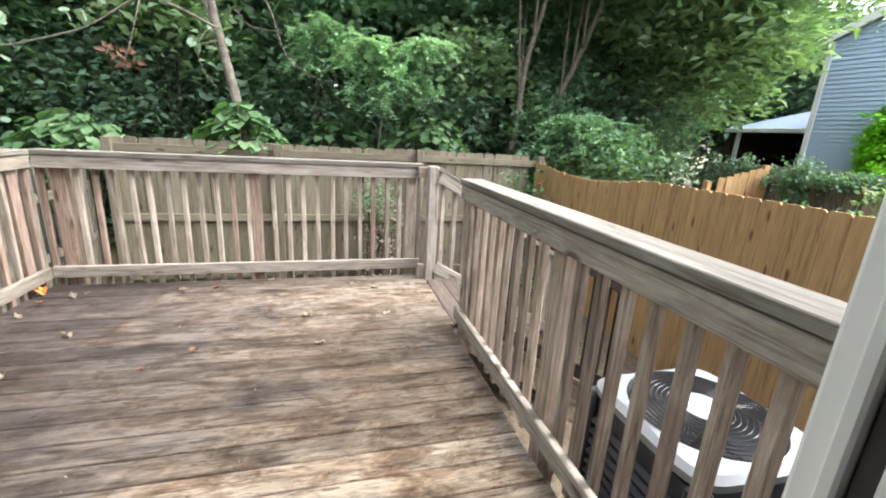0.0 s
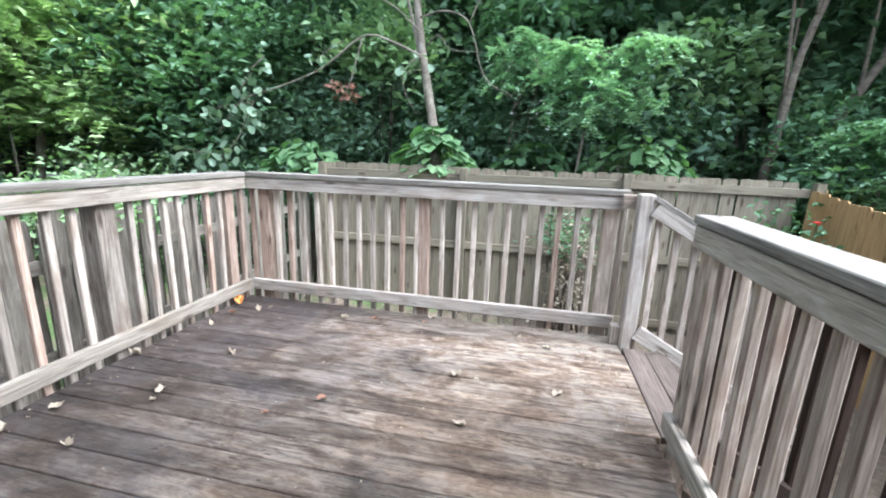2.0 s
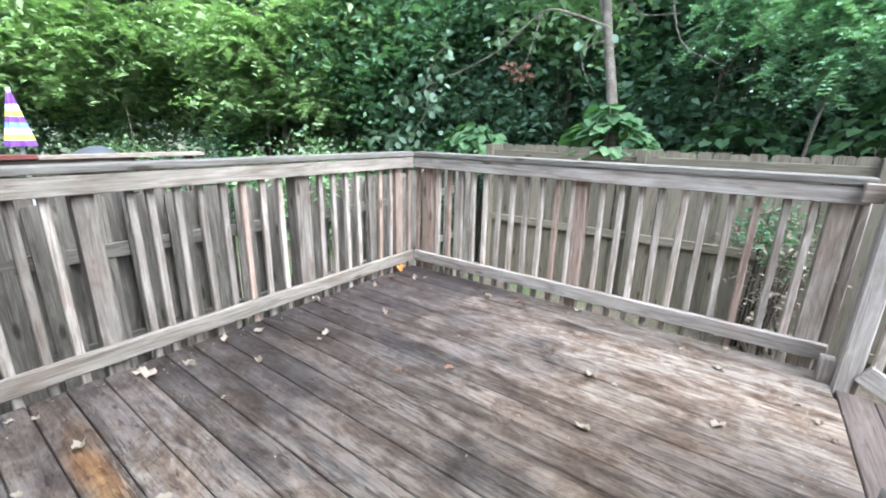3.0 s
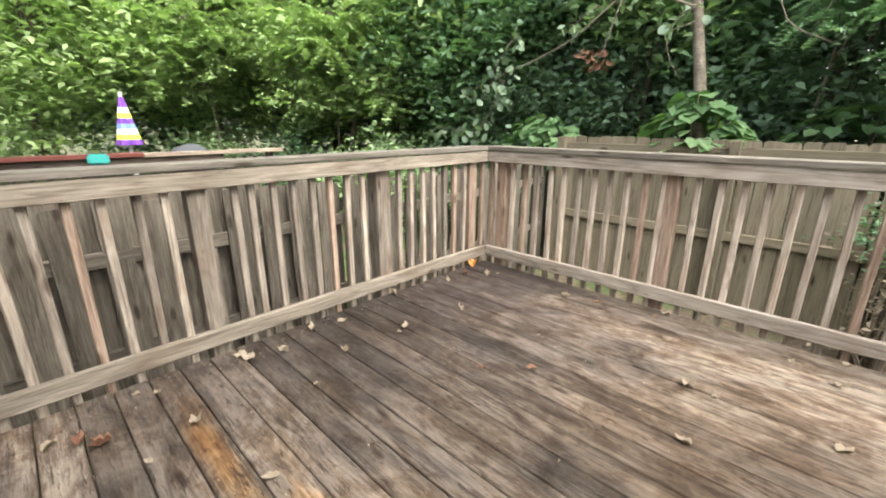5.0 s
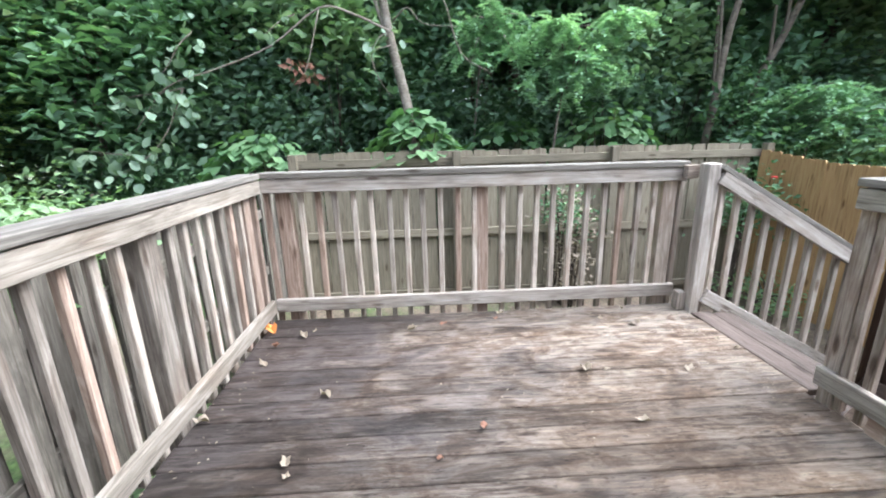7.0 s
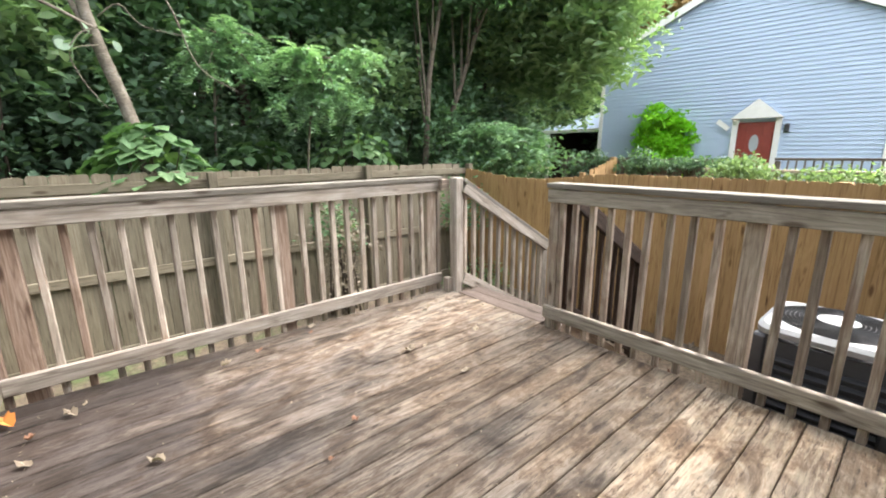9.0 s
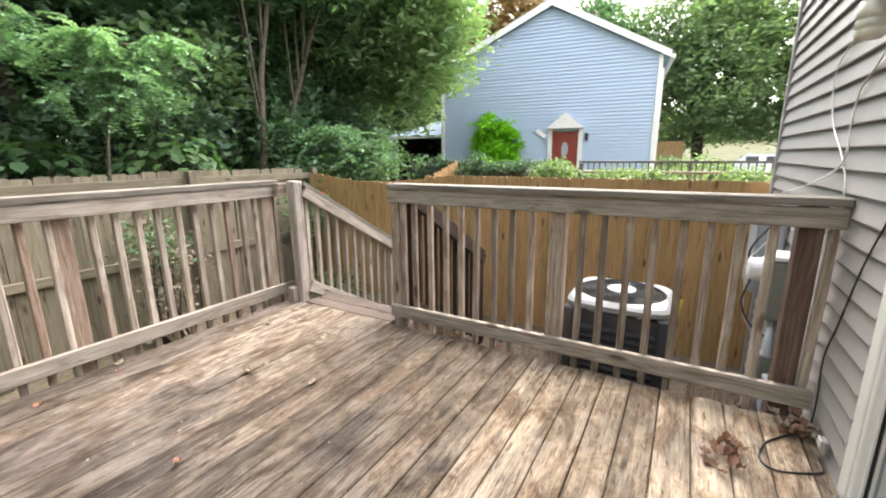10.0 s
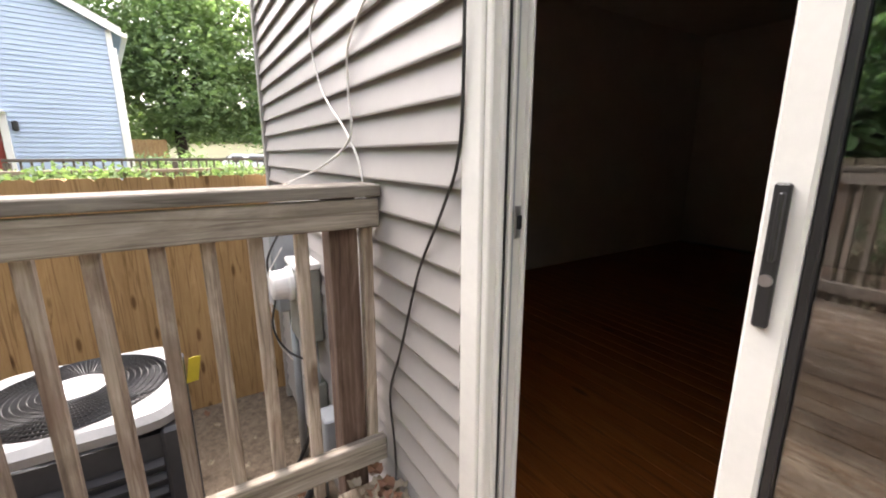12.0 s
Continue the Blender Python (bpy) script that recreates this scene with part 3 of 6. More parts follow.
def fence(name, a, b, face, top, label, material, group, width=0.14, gap=0.004, posts=2.4, rails=(0.15, 0.85, 1.55), rail_side=-1, both=False, jitter=0.01, base=GROUND):
    """Pickets from a to b; face: unit vector on which side they hang; top: height as a function of the distance."""
    a, b, o = Vector((*a, 0)), Vector((*b, 0)), Vector((*face, 0))
    d = (b - a).normalized()
    length = (b - a).length
    t = thing(name, (*((a + b) / 2).xy, base), label, "fence", group)
    yaw = math.degrees(math.atan2(d.y, d.x))
    n = int(length / (width + gap))
    for i in range(n):
        r = random.Random(i * 13 + len(label))
        s = (i + 0.5) * (width + gap)
        h = top(s) - base + 0.03 + r.uniform(-jitter, jitter)
        h = round(h / 0.012) * 0.012
        off = o * (-0.075 if both and i % 2 else 0.0)
        m = Matrix.Translation(a + d * s + off + Vector((0, 0, base - 0.03))) @ pose(0, 0, 0, r.uniform(-40, 40) * jitter, r.uniform(-50, 50) * min(jitter, 0.01) * (0.3 if gap < 0 else 1), yaw) @ UPRIGHT
        put("picket", picket_mesh(h, width, 0.016, 0.02, material), m, t)
    k = max(1, round(length / posts))
    for i in range(k):
        s0, s1 = length * i / k, length * (i + 1) / k
        for z in rails:
            za, zb = top(s0) - (1.80 - z), top(s1) - (1.80 - z)
            seg = math.hypot(s1 - s0, zb - za)
            m = Matrix.Translation(a + d * (s0 + s1) / 2 + o * 0.028 * rail_side + Vector((0, 0, (za + zb) / 2))) @ pose(0, 0, 0, 0, 0, yaw) @ pose(0, 0, 0, 0, -math.degrees(math.atan2(zb - za, s1 - s0)), 0)
            put("rail", box_mesh((round(seg, 3), 0.038, 0.088), material), m, t)
    for i in range(k + 1):
        s = length * i / k
        put("post", box_mesh((1.8, 0.088, 0.088), material), Matrix.Translation(a + d * s + o * (0.075 * rail_side) + Vector((0, 0, top(s) - 0.90))) @ ALONG["z"], t)
    return t


fence("back_fence", (-2.2, 5.60), (3.26, 5.60), (0, -1), lambda s: 1.085 + 0.006 * math.sin(s * 2), "weathered grey-green dog-eared wooden back fence below the woods",
      M["fence_grey"], "fences", rails=(0.10, 0.86, 1.69), rail_side=1, posts=1.82)
fence("side_fence", (3.22, 5.56), (3.22, -3.2), (-1, 0), lambda s: 1.02 - 0.10 * math.sin(min(s, 2.4) / 2.4 * math.pi) * 1.1 - 0.02 * min(1, s / 4), "golden brown dog-eared cedar side fence",
      M["fence_gold"], "fences", rails=(0.15, 0.85, 1.55), rail_side=-1, gap=-0.0015, jitter=0.004)
fence("side_fence", (-2.45, 0.05), (-2.45, 5.6), (1, 0), lambda s: 0.80 + 0.03 * math.sin(s * 1.3), "weathered grey shadowbox side fence with split boards",
      M["fence_side"], "fences", rails=(0.2, 0.9, 1.5), rail_side=-0.9, both=True, jitter=0.03, gap=-0.03)

# ---- the house with the sliding door ----
HX0, HX1, HTOP = -7.0, 3.06, 4.6
OPX0, OPX1, OPTOP = -0.96, 0.565, 2.06
FLOOR = 0.03


def wall_piece(name, x0, x1, z0, z1, y0=-0.16, y1=-0.016, material=None, label="grey vinyl-sided house wall"):
    bm = bmesh.new()
    slab(bm, x0, y0, z0, x1, y1, z1)
    return tagged(part(name, bm, material or M["siding"]), label, "wall", kind="structure")


def course_mesh(length, material, h=0.0982):
    """One lap of siding, its lower edge proud, its length along x, hung from the wall plane y = 0."""
    key = ("course", round(length, 3), material.name)
    if key not in MESH:
        prof = [(-0.015, 0.007), (0.005, 0.007), (0.006, 0.0), (0.011, 0.0), (0.012, 0.006), (-0.010, h + 0.006), (-0.015, h + 0.006)]
        v, n = [], len(prof)
        for x in (-length / 2, length / 2):
            v += [(x, y, z) for y, z in prof]
        f = [list(range(n)), list(range(n, 2 * n))[::-1]] + [[i, (i + 1) % n, n + (i + 1) % n, n + i] for i in range(n)]
        MESH[key] = consistent(mesh_of("siding", v, f, material))
    return MESH[key]


def clad(wall, x0, x1, z0, z1):
    n = int((z1 - z0) / 0.0982)
    me = course_mesh(x1 - x0, M["siding"])
    for i in range(n):
        put("siding_course", me, Matrix.Translation(((x0 + x1) / 2, 0, z0 + 0.0982 * i)), wall)


Z0 = 0.0845 - 0.0982 * 7
w1 = wall_piece("wall_right", OPX1 + 0.002, HX1, GROUND, HTOP, -0.094)
wall_piece("wall_right_lining", OPX1 + 0.12, HX1, GROUND, HTOP, -0.16, -0.098, M["plaster"], "plain plastered inner side of the house wall")
w2 = wall_piece("wall_left", HX0, OPX0 - 0.002, GROUND, HTOP)
w3 = wall_piece("wall_above_door", OPX0, OPX1, OPTOP, HTOP)
wall_piece("wall_below_door", OPX0, OPX1, GROUND, -0.02)
CAS = 0.072
clad(w1, OPX1 + CAS, HX1 - 0.05, Z0, HTOP)
clad(w2, HX0 + 0.05, OPX0 - CAS, Z0, HTOP)
clad(w3, OPX0 - CAS, OPX1 + CAS, Z0 + 0.0982 * 29, HTOP)
for x in (HX1 - 0.025, HX0 + 0.025):
    board("corner_trim", (x, -0.002, (GROUND + HTOP) / 2), (HTOP - GROUND, 0.055, 0.05), "zs", M["siding"] if x > 0 else M["white"], w1 if x > 0 else w2)
for nm, x0, x1, y0, y1 in (("wall_east", HX1 - 0.15, HX1, -8.0, -0.162), ("wall_west", HX0, HX0 + 0.15, -8.0, -0.162), ("wall_south", HX0, HX1, -8.2, -8.0)):
    wall_piece(nm, x0, x1, GROUND, HTOP, y0, y1)
rf = bmesh.new()
slab(rf, HX0 - 0.0, -8.4, HTOP, HX1 + 0.0, 0.05, HTOP + 0.15)
tagged(part("roof", rf, M["roof"]), "grey shingle roof of the house", "roof", kind="structure")

# ---- the dark room behind the door ----
bm = bmesh.new()
slab(bm, -5.0, -5.0, -0.1, HX1 - 0.16, -0.14, FLOOR - 0.022)
tagged(part("room_floor", bm, M["baluster_brown"]), "floor base of the room", "floor", kind="structure")
room_floor = tagged(new("room_floor_boards"), "glossy reddish-brown wooden room floor in shadow", "floor", kind="structure")
for i in range(50):
    board("floorboard", (-0.95, -0.20 - 0.095 * i, FLOOR - 0.01), (7.6, 0.0935, 0.018), "x", M["parquet"], room_floor, c=0.002)
for nm, b in (("room_wall_south", (-5.0, -5.1, FLOOR, 2.9, -5.0, 2.5)), ("room_wall_west", (-5.1, -5.1, FLOOR, -5.0, -0.17, 2.5)),
              ("room_wall_east", (2.78, -5.0, FLOOR, 2.9, -0.17, 2.5))):
    bm = bmesh.new()
    slab(bm, *b)
    tagged(part(nm, bm, M["plaster"]), "plain plastered room wall in shadow", "wall", kind="structure")
bm = bmesh.new()
slab(bm, -5.1, -5.1, 2.5, 2.9, -0.165, 2.6)
tagged(part("ceiling", bm, M["plaster"]), "plain plaster ceiling", "ceiling", kind="structure")

# ---- sliding door ----
door = tagged(new("door_1"), "white sliding glass patio door standing partly open", "door", kind="structure")


def upright(name, x0, x1, y0, y1, z0, z1, material, parent, label="", c=0.004):
    m = Matrix.Translation(((x0 + x1) / 2, (y0 + y1) / 2, (z0 + z1) / 2))
    return put(name, box_mesh((round(x1 - x0, 4), round(y1 - y0, 4), round(z1 - z0, 4)), material, c), m, parent, label)



for s, x in ((1, OPX1), (-1, OPX0)):
    upright("casing", min(x, x + s * CAS), max(x, x + s * CAS), -0.014, 0.010, -0.02, OPTOP + 0.09, M["white"], door)
    upright("jamb", min(x, x - s * 0.022), max(x, x - s * 0.022), -0.094, 0.004, FLOOR - 0.02, OPTOP, M["white"], door)
    for y in (-0.022, -0.046, -0.088):
        xi = x - s * 0.022
        upright("jamb_fin", min(xi, xi - s * 0.013), max(xi, xi - s * 0.013), y - 0.005, y + 0.005, FLOOR, OPTOP - 0.02, M["white"], door, c=0.002)
upright("weatherstrip", OPX1 - 0.027, OPX1 - 0.0222, -0.040, -0.028, FLOOR, OPTOP - 0.02, M["black"], door, "dark weatherstrip groove", c=0.001)
upright("weatherstrip", OPX1 - 0.027, OPX1 - 0.0222, -0.062, -0.052, FLOOR, OPTOP - 0.02, M["grey_metal"], door, "grey track groove", c=0.001)
upright("head_casing", OPX0 - CAS, OPX1 + CAS, -0.014, 0.020, OPTOP + 0.09, OPTOP + 0.16, M["white"], door)
upright("head_jamb", OPX0 + 0.022, OPX1 - 0.022, -0.165, 0.012, OPTOP - 0.03, OPTOP, M["white"], door)
upright("sill_track", OPX0, OPX1, -0.165, 0.03, -0.018, FLOOR, M["steel"], door)
upright("track_rib", OPX0 + 0.03, OPX1 - 0.03, -0.078, -0.070, FLOOR, FLOOR + 0.012, M["steel"], door, c=0.002)
latch = upright("latch_plate", OPX1 - 0.0265, OPX1 - 0.0222, -0.082, -0.066, 0.965, 1.035, M["steel"], door, "small steel latch keeper", c=0.001)
upright("latch_hook", OPX1 - 0.033, OPX1 - 0.0265, -0.079, -0.069, 0.985, 1.015, M["black"], latch, c=0.001)


def door_panel(name, x0, x1, y, stile_r, stile_l, handle):
    p = put(name, box_mesh((round(x1 - x0, 3), 0.034, 0.085), M["white"]), Matrix.Translation(((x0 + x1) / 2, y, FLOOR + 0.06)), door)
    z0, z1 = FLOOR + 0.018, OPTOP - 0.035
    upright("stile", x1 - stile_r, x1, y - 0.019, y + 0.019, z0, z1, M["white"], p)
    upright("stile", x0, x0 + stile_l, y - 0.019, y + 0.019, z0, z1, M["white"], p)
    upright("rail", x0 + stile_l, x1 - stile_r, y - 0.017, y + 0.017, z1 - 0.07, z1, M["white"], p)
    upright("gasket", x1 - stile_r - 0.012, x1 - stile_r - 0.001, y - 0.012, y + 0.012, z0 + 0.09, z1 - 0.07, M["black"], p, c=0.002)
    g = upright("pane", x0 + stile_l, x1 - stile_r - 0.012, y - 0.004, y + 0.002, z0 + 0.08, z1 - 0.06, M["glass"], p, c=0.001)
    g.visible_shadow = False
    return p


panel = door_panel("sliding_panel", -0.70, 0.094, -0.074, 0.046, 0.05, True)
door_panel("fixed_panel", -0.94, -0.16, -0.122, 0.055, 0.055, False)
hp = upright("handle", 0.066, 0.083, -0.0552, -0.047, 0.935, 1.11, M["black"], panel, "black recessed pull handle with a keyhole", c=0.003)
upright("pull", 0.068, 0.074, -0.047, -0.036, 1.02, 1.10, M["black"], hp, c=0.004)
bm = bmesh.new()
lathe(bm, (0.0745, -0.047, 0.995), [(0, 0.0075), (0.004, 0.0075), (0.004, 0.006)], 14, "y")
part("key_cylinder", bm, M["steel"], hp, "round steel lock cylinder")

# ---- porch lamp on the wall ----
lamp = thing("porch_lamp", (0.80, 0.0, 1.72), "black wall lamp with a frosted ribbed jar glass", "wall lamp")
bm = bmesh.new()
lathe(bm, (0.69, 0.006, 1.755), [(0, 0.055), (0.018, 0.055), (0.03, 0.03)], 18, "y")
part("back_plate", bm, M["ac_dark"], lamp, smooth=False)
pts = smooth_path([(0.69, 0.03, 1.755), (0.695, 0.085, 1.715), (0.73, 0.13, 1.735), (0.775, 0.14, 1.81), (0.80, 0.135, 1.80)])
put("arm", mesh_of("arm", *tube(pts, [0.014] * len(pts), 8), M["ac_dark"], True), Matrix.Identity(4), lamp)
bm = bmesh.new()
lathe(bm, (0.80, 0.135, 1.745), [(0, 0.042), (0.05, 0.045), (0.065, 0.03), (0.07, 0.005)], 18)
part("holder", bm, M["black"], lamp)
M["frost"] = plain("frosted_glass", (0.55, 0.52, 0.43), 0.25, 0, 0.05, 8, 0.1)
bm = bmesh.new()
lathe(bm, (0.80, 0.135, 1.615), [(0, 0.01), (0.003, 0.034), (0.012, 0.040), (0.03, 0.041), (0.034, 0.0385), (0.038, 0.042), (0.06, 0.043), (0.064, 0.0405), (0.068, 0.044), (0.092, 0.045), (0.10, 0.041), (0.13, 0.038)], 20)
part("glass_jar", bm, M["frost"], lamp, "cloudy white glass jar", smooth=True)

cable("cable", [(0.615, 0.018, 1.75), (0.612, 0.02, 1.5), (0.633, 0.014, 1.17), (0.70, 0.016, 1.02), (0.83, 0.014, 0.83), (0.95, 0.016, 0.55), (1.045, 0.014, 0.35), (1.02, 0.014, 0.15), (0.99, 0.03, 0.012),
      (0.95, 0.08, 0.006), (0.82, 0.20, 0.006), (0.68, 0.24, 0.006), (0.63, 0.19, 0.006), (0.68, 0.07, 0.006), (0.72, 0.03, 0.006), (0.80, 0.03, 0.01)], 0.0042, M["black"], "thin black cable hanging down the siding to the deck")
M["white_cable"] = plain("white_cable", (0.7, 0.69, 0.66), 0.5)
cable("cable", [(0.86, 0.05, 1.75), (1.05, 0.02, 1.62), (1.28, 0.015, 1.50), (1.31, 0.015, 1.36), (1.30, 0.02, 1.20), (1.60, 0.03, 1.10), (2.1, 0.03, 1.02), (2.45, 0.03, 0.97)], 0.0045, M["white_cable"], "thin white cable sagging along the siding")
cable("cable", [(1.05, 0.02, 1.95), (1.45, 0.015, 1.78), (1.72, 0.015, 1.64), (1.62, 0.015, 1.40), (1.35, 0.015, 1.22), (1.22, 0.015, 1.08), (1.25, 0.015, 0.9), (1.5, 0.02, 0.82), (2.0, 0.03, 0.78)], 0.004, M["white_cable"], "thin grey-white cable stapled to the siding")

outlet = thing("outlet_cover", (0.80, 0.0, 0.07), "small broken white outdoor outlet cover on the siding", "outlet")
upright("cover", 0.775, 0.825, 0.013, 0.035, 0.035, 0.10, M["siding"], outlet, c=0.01)
upright("flap", 0.779, 0.821, 0.036, 0.042, 0.065, 0.098, M["white"], outlet, c=0.003)

# ---- meter boxes ----
meter = thing("electric_meter", (1.95, 0.0, 0.4), "grey metal electric meter box with conduit on the siding", "meter box")
M["meter_grey"] = plain("weathered_meter_grey", (0.22, 0.225, 0.205), 0.55, 0.2, 0.15, 9, 0.1)
upright("box", 1.84, 2.06, 0.008, 0.125, 0.22, 0.60, M["meter_grey"], meter, c=0.012)
upright("lid", 1.835, 2.065, 0.006, 0.130, 0.602, 0.632, M["white_metal"], meter, "white sheet-metal lid", c=0.006)
upright("lower_box", 1.86, 2.02, 0.008, 0.10, -0.22, -0.02, M["meter_grey"], meter, c=0.008)
bm = bmesh.new()
lathe(bm, (1.95, 0.126, 0.52), [(0, 0.085), (0.02, 0.085), (0.03, 0.075), (0.09, 0.07), (0.10, 0.05)], 20, "y")
part("meter_dial", bm, M["white_metal"], meter, "white round meter cover", smooth=False)
bm = bmesh.new()
lathe(bm, (1.90, 0.06, GROUND), [(0, 0.028), (0.99, 0.028)], 12)
part("conduit", bm, M["grey_metal"], meter, smooth=True)
bm = bmesh.new()
lathe(bm, (1.90, 0.06, -0.08), [(0, 0.035), (0.03, 0.035)], 12)
part("coupling", bm, M["black"], meter)
cabinet = thing("utility_box", (2.4, 0.0, 0.5), "pale blue-grey steel utility box on the siding", "utility box")
upright("box", 2.20, 2.58, 0.008, 0.16, 0.28, 0.82, M["grey_metal"], cabinet, c=0.012)
upright("door", 2.215, 2.565, 0.161, 0.172, 0.30, 0.80, M["grey_metal"], cabinet, c=0.006)
bm = bmesh.new()
lathe(bm, (2.28, 0.07, GROUND), [(0, 0.022), (1.0, 0.022)], 10)
part("conduit", bm, M["grey_metal"], cabinet, smooth=True)
cable("cable", [(2.17, 0.10, 0.78), (2.15, 0.20, 0.60), (2.13, 0.18, 0.42), (2.10, 0.21, 0.25), (2.06, 0.16, 0.12), (2.0, 0.06, 0.05)], 0.006, M["black"], "black cable looping down beside the meter box")
cable("cable", [(2.16, 0.12, 0.66), (2.12, 0.22, 0.50), (2.16, 0.20, 0.34), (2.11, 0.19, 0.16), (2.13, 0.12, 0.02)], 0.004, M["white_cable"], "thin white cable looping down beside the meter box")
small = thing("disconnect_box", (1.72, 0.0, -0.2), "small grey electrical disconnect box near the ground", "electrical box")
upright("box", 1.64, 1.78, 0.008, 0.09, -0.33, -0.10, M["grey_metal"], small, c=0.008)
cable("refrigerant_line", [(1.75, 0.06, -0.35), (1.72, 0.22, -0.60), (1.62, 0.42, -0.68), (1.60, 0.62, -0.62)], 0.022, M["black"], "thick black insulated refrigerant line from the wall to the air conditioner")
cable("refrigerant_line", [(1.95, 0.03, -0.2), (1.95, 0.2, -0.55), (1.85, 0.42, -0.66), (1.75, 0.62, -0.60)], 0.012, M["black"], "black cable whip from the wall to the air conditioner")


# ---- air conditioner ----
def air_conditioner(cx, cy, w, d, z0, z1):
    t = thing("air_conditioner", (cx, cy, z0), "dark slatted outdoor air conditioner with a white top and fan grille", "air conditioner")
    bm = bmesh.new()
    slab(bm, cx - w / 2 - 0.06, cy - d / 2 - 0.06, z0 - 0.02, cx + w / 2 + 0.06, cy + d / 2 + 0.06, z0 + 0.06)
    part("pad", bm, M["grey_metal"], t, "flat grey equipment pad")
    bm = bmesh.new()
    slab(bm, cx - w / 2 + 0.03, cy - d / 2 + 0.03, z0 + 0.06, cx + w / 2 - 0.03, cy + d / 2 - 0.03, z1 - 0.08)
    part("body", bm, M["ac_dark"], t)
    for sx in (-1, 1):
        for sy in (-1, 1):
            put("corner_post", box_mesh((0.07, 0.07, z1 - z0 - 0.11), M["ac_dark"], 0.012), Matrix.Translation((cx + sx * (w / 2 - 0.036), cy + sy * (d / 2 - 0.036), (z0 + z1) / 2)), t)
    n = int((z1 - z0 - 0.2) / 0.052)
    for i in range(n):
        z = z0 + 0.10 + 0.052 * i
        for sy in (-1, 1):
            put("louver", box_mesh((round(w - 0.14, 3), 0.03, 0.012), M["ac_dark"], 0.003), Matrix.Translation((cx, cy + sy * (d / 2 - 0.018), z)) @ pose(0, 0, 0, -sy * 35, 0, 0), t)
        for sx in (-1, 1):
            put("louver", box_mesh((round(d - 0.14, 3), 0.03, 0.012), M["ac_dark"], 0.003), Matrix.Translation((cx + sx * (w / 2 - 0.018), cy, z)) @ pose(0, 0, 0, 0, 0, 90) @ pose(0, 0, 0, sx * 35, 0, 0), t)
    # white top with a round opening and rounded corners
    bm = bmesh.new()
    n, R = 96, min(w, d) * 0.44
    out_t, out_b, in_t, in_b, mid = [], [], [], [], []
    for i in range(n):
        a = 2 * math.pi * (i + 0.5) / n
        ca, sa = math.cos(a), math.sin(a)
        p = 6.0
        rr = ((abs(ca) / (w / 2)) ** p + (abs(sa) / (d / 2)) ** p) ** (-1 / p)
        rr2 = rr - 0.028
        out_b.append(bm.verts.new((cx + ca * rr, cy + sa * rr, z1 - 0.05)))
        mid.append(bm.verts.new((cx + ca * rr, cy + sa * rr, z1 - 0.022)))
        out_t.append(bm.verts.new((cx + ca * rr2, cy + sa * rr2, z1 - 0.003)))
        in_t.append(bm.verts.new((cx + ca * R, cy + sa * R, z1 + 0.004)))
        in_b.append(bm.verts.new((cx + ca * R, cy + sa * R, z1 - 0.06)))
    for i in range(n):
        j = (i + 1) % n
        for a, b in ((out_b, mid), (mid, out_t), (out_t, in_t), (in_t, in_b)):
            bm.faces.new((a[i], a[j], b[j], b[i]))
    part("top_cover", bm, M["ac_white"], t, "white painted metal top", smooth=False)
    bm = bmesh.new()
    lathe(bm, (cx, cy, z1 - 0.075), [(0, R - 0.004), (0.006, R - 0.004)], 32)
    part("shroud", bm, M["black"], t)
    # fan grille: rings and many wires
    wires = []
    for k in range(10):
        r = R * (0.28 + 0.72 * (k + 0.5) / 10)
        ring = ring_points((cx, cy, z1 + 0.004 + 0.012 * (1 - (r / R) ** 2)), r, 36)
        wires.append(tube(ring + [ring[0]], [0.0022] * 37, 4))
    for k in range(110):
        a = 2 * math.pi * k / 110
        p0 = Vector((cx + math.cos(a) * R * 0.26, cy + math.sin(a) * R * 0.26, z1 + 0.014))
        p1 = Vector((cx + math.cos(a + 0.35) * R, cy + math.sin(a + 0.35) * R, z1))
        wires.append(tube([p0, (p0 + p1) / 2 + Vector((0, 0, 0.004)), p1], [0.0022] * 3, 4))
    put("fan_grille", mesh_of("fan_grille", *join(wires), M["black"]), Matrix.Identity(4), t, "black wire fan grille")
    bm = bmesh.new()
    lathe(bm, (cx, cy, z1 + 0.006), [(0, R * 0.34), (0.014, R * 0.33), (0.018, R * 0.28)], 28)
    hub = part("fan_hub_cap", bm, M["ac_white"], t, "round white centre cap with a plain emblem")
    bm = bmesh.new()
    lathe(bm, (cx, cy, z1 + 0.0245), [(0, R * 0.235), (0.002, R * 0.225)], 24)
    part("emblem", bm, M["grey_metal"], hub)
    for k in range(4):
        a = math.radians(90 * k + 20)
        m = Matrix.Translation((cx + math.cos(a) * R * 0.55, cy + math.sin(a) * R * 0.55, z1 - 0.045)) @ pose(0, 0, 0, 0, 0, math.degrees(a)) @ pose(0, 0, 0, 22, 0, 0)
        put("fan_blade", box_mesh((round(R * 0.8, 3), 0.12, 0.004), M["ac_dark"], 0.001), m, t)
    M["yellow"] = plain("yellow_tag", (0.75, 0.62, 0.05), 0.5)
    tag = put("energy_tag", box_mesh((0.004, 0.06, 0.11), M["yellow"], 0.001), Matrix.Translation((cx + w / 2 - 0.06, cy - d / 2 - 0.03, z1 - 0.13)) @ pose(0, 0, 0, 14, 0, 40), t, "hanging yellow paper tag")
    return t


air_conditioner(1.648, 0.925, 0.62, 0.62, GROUND, 0.338)

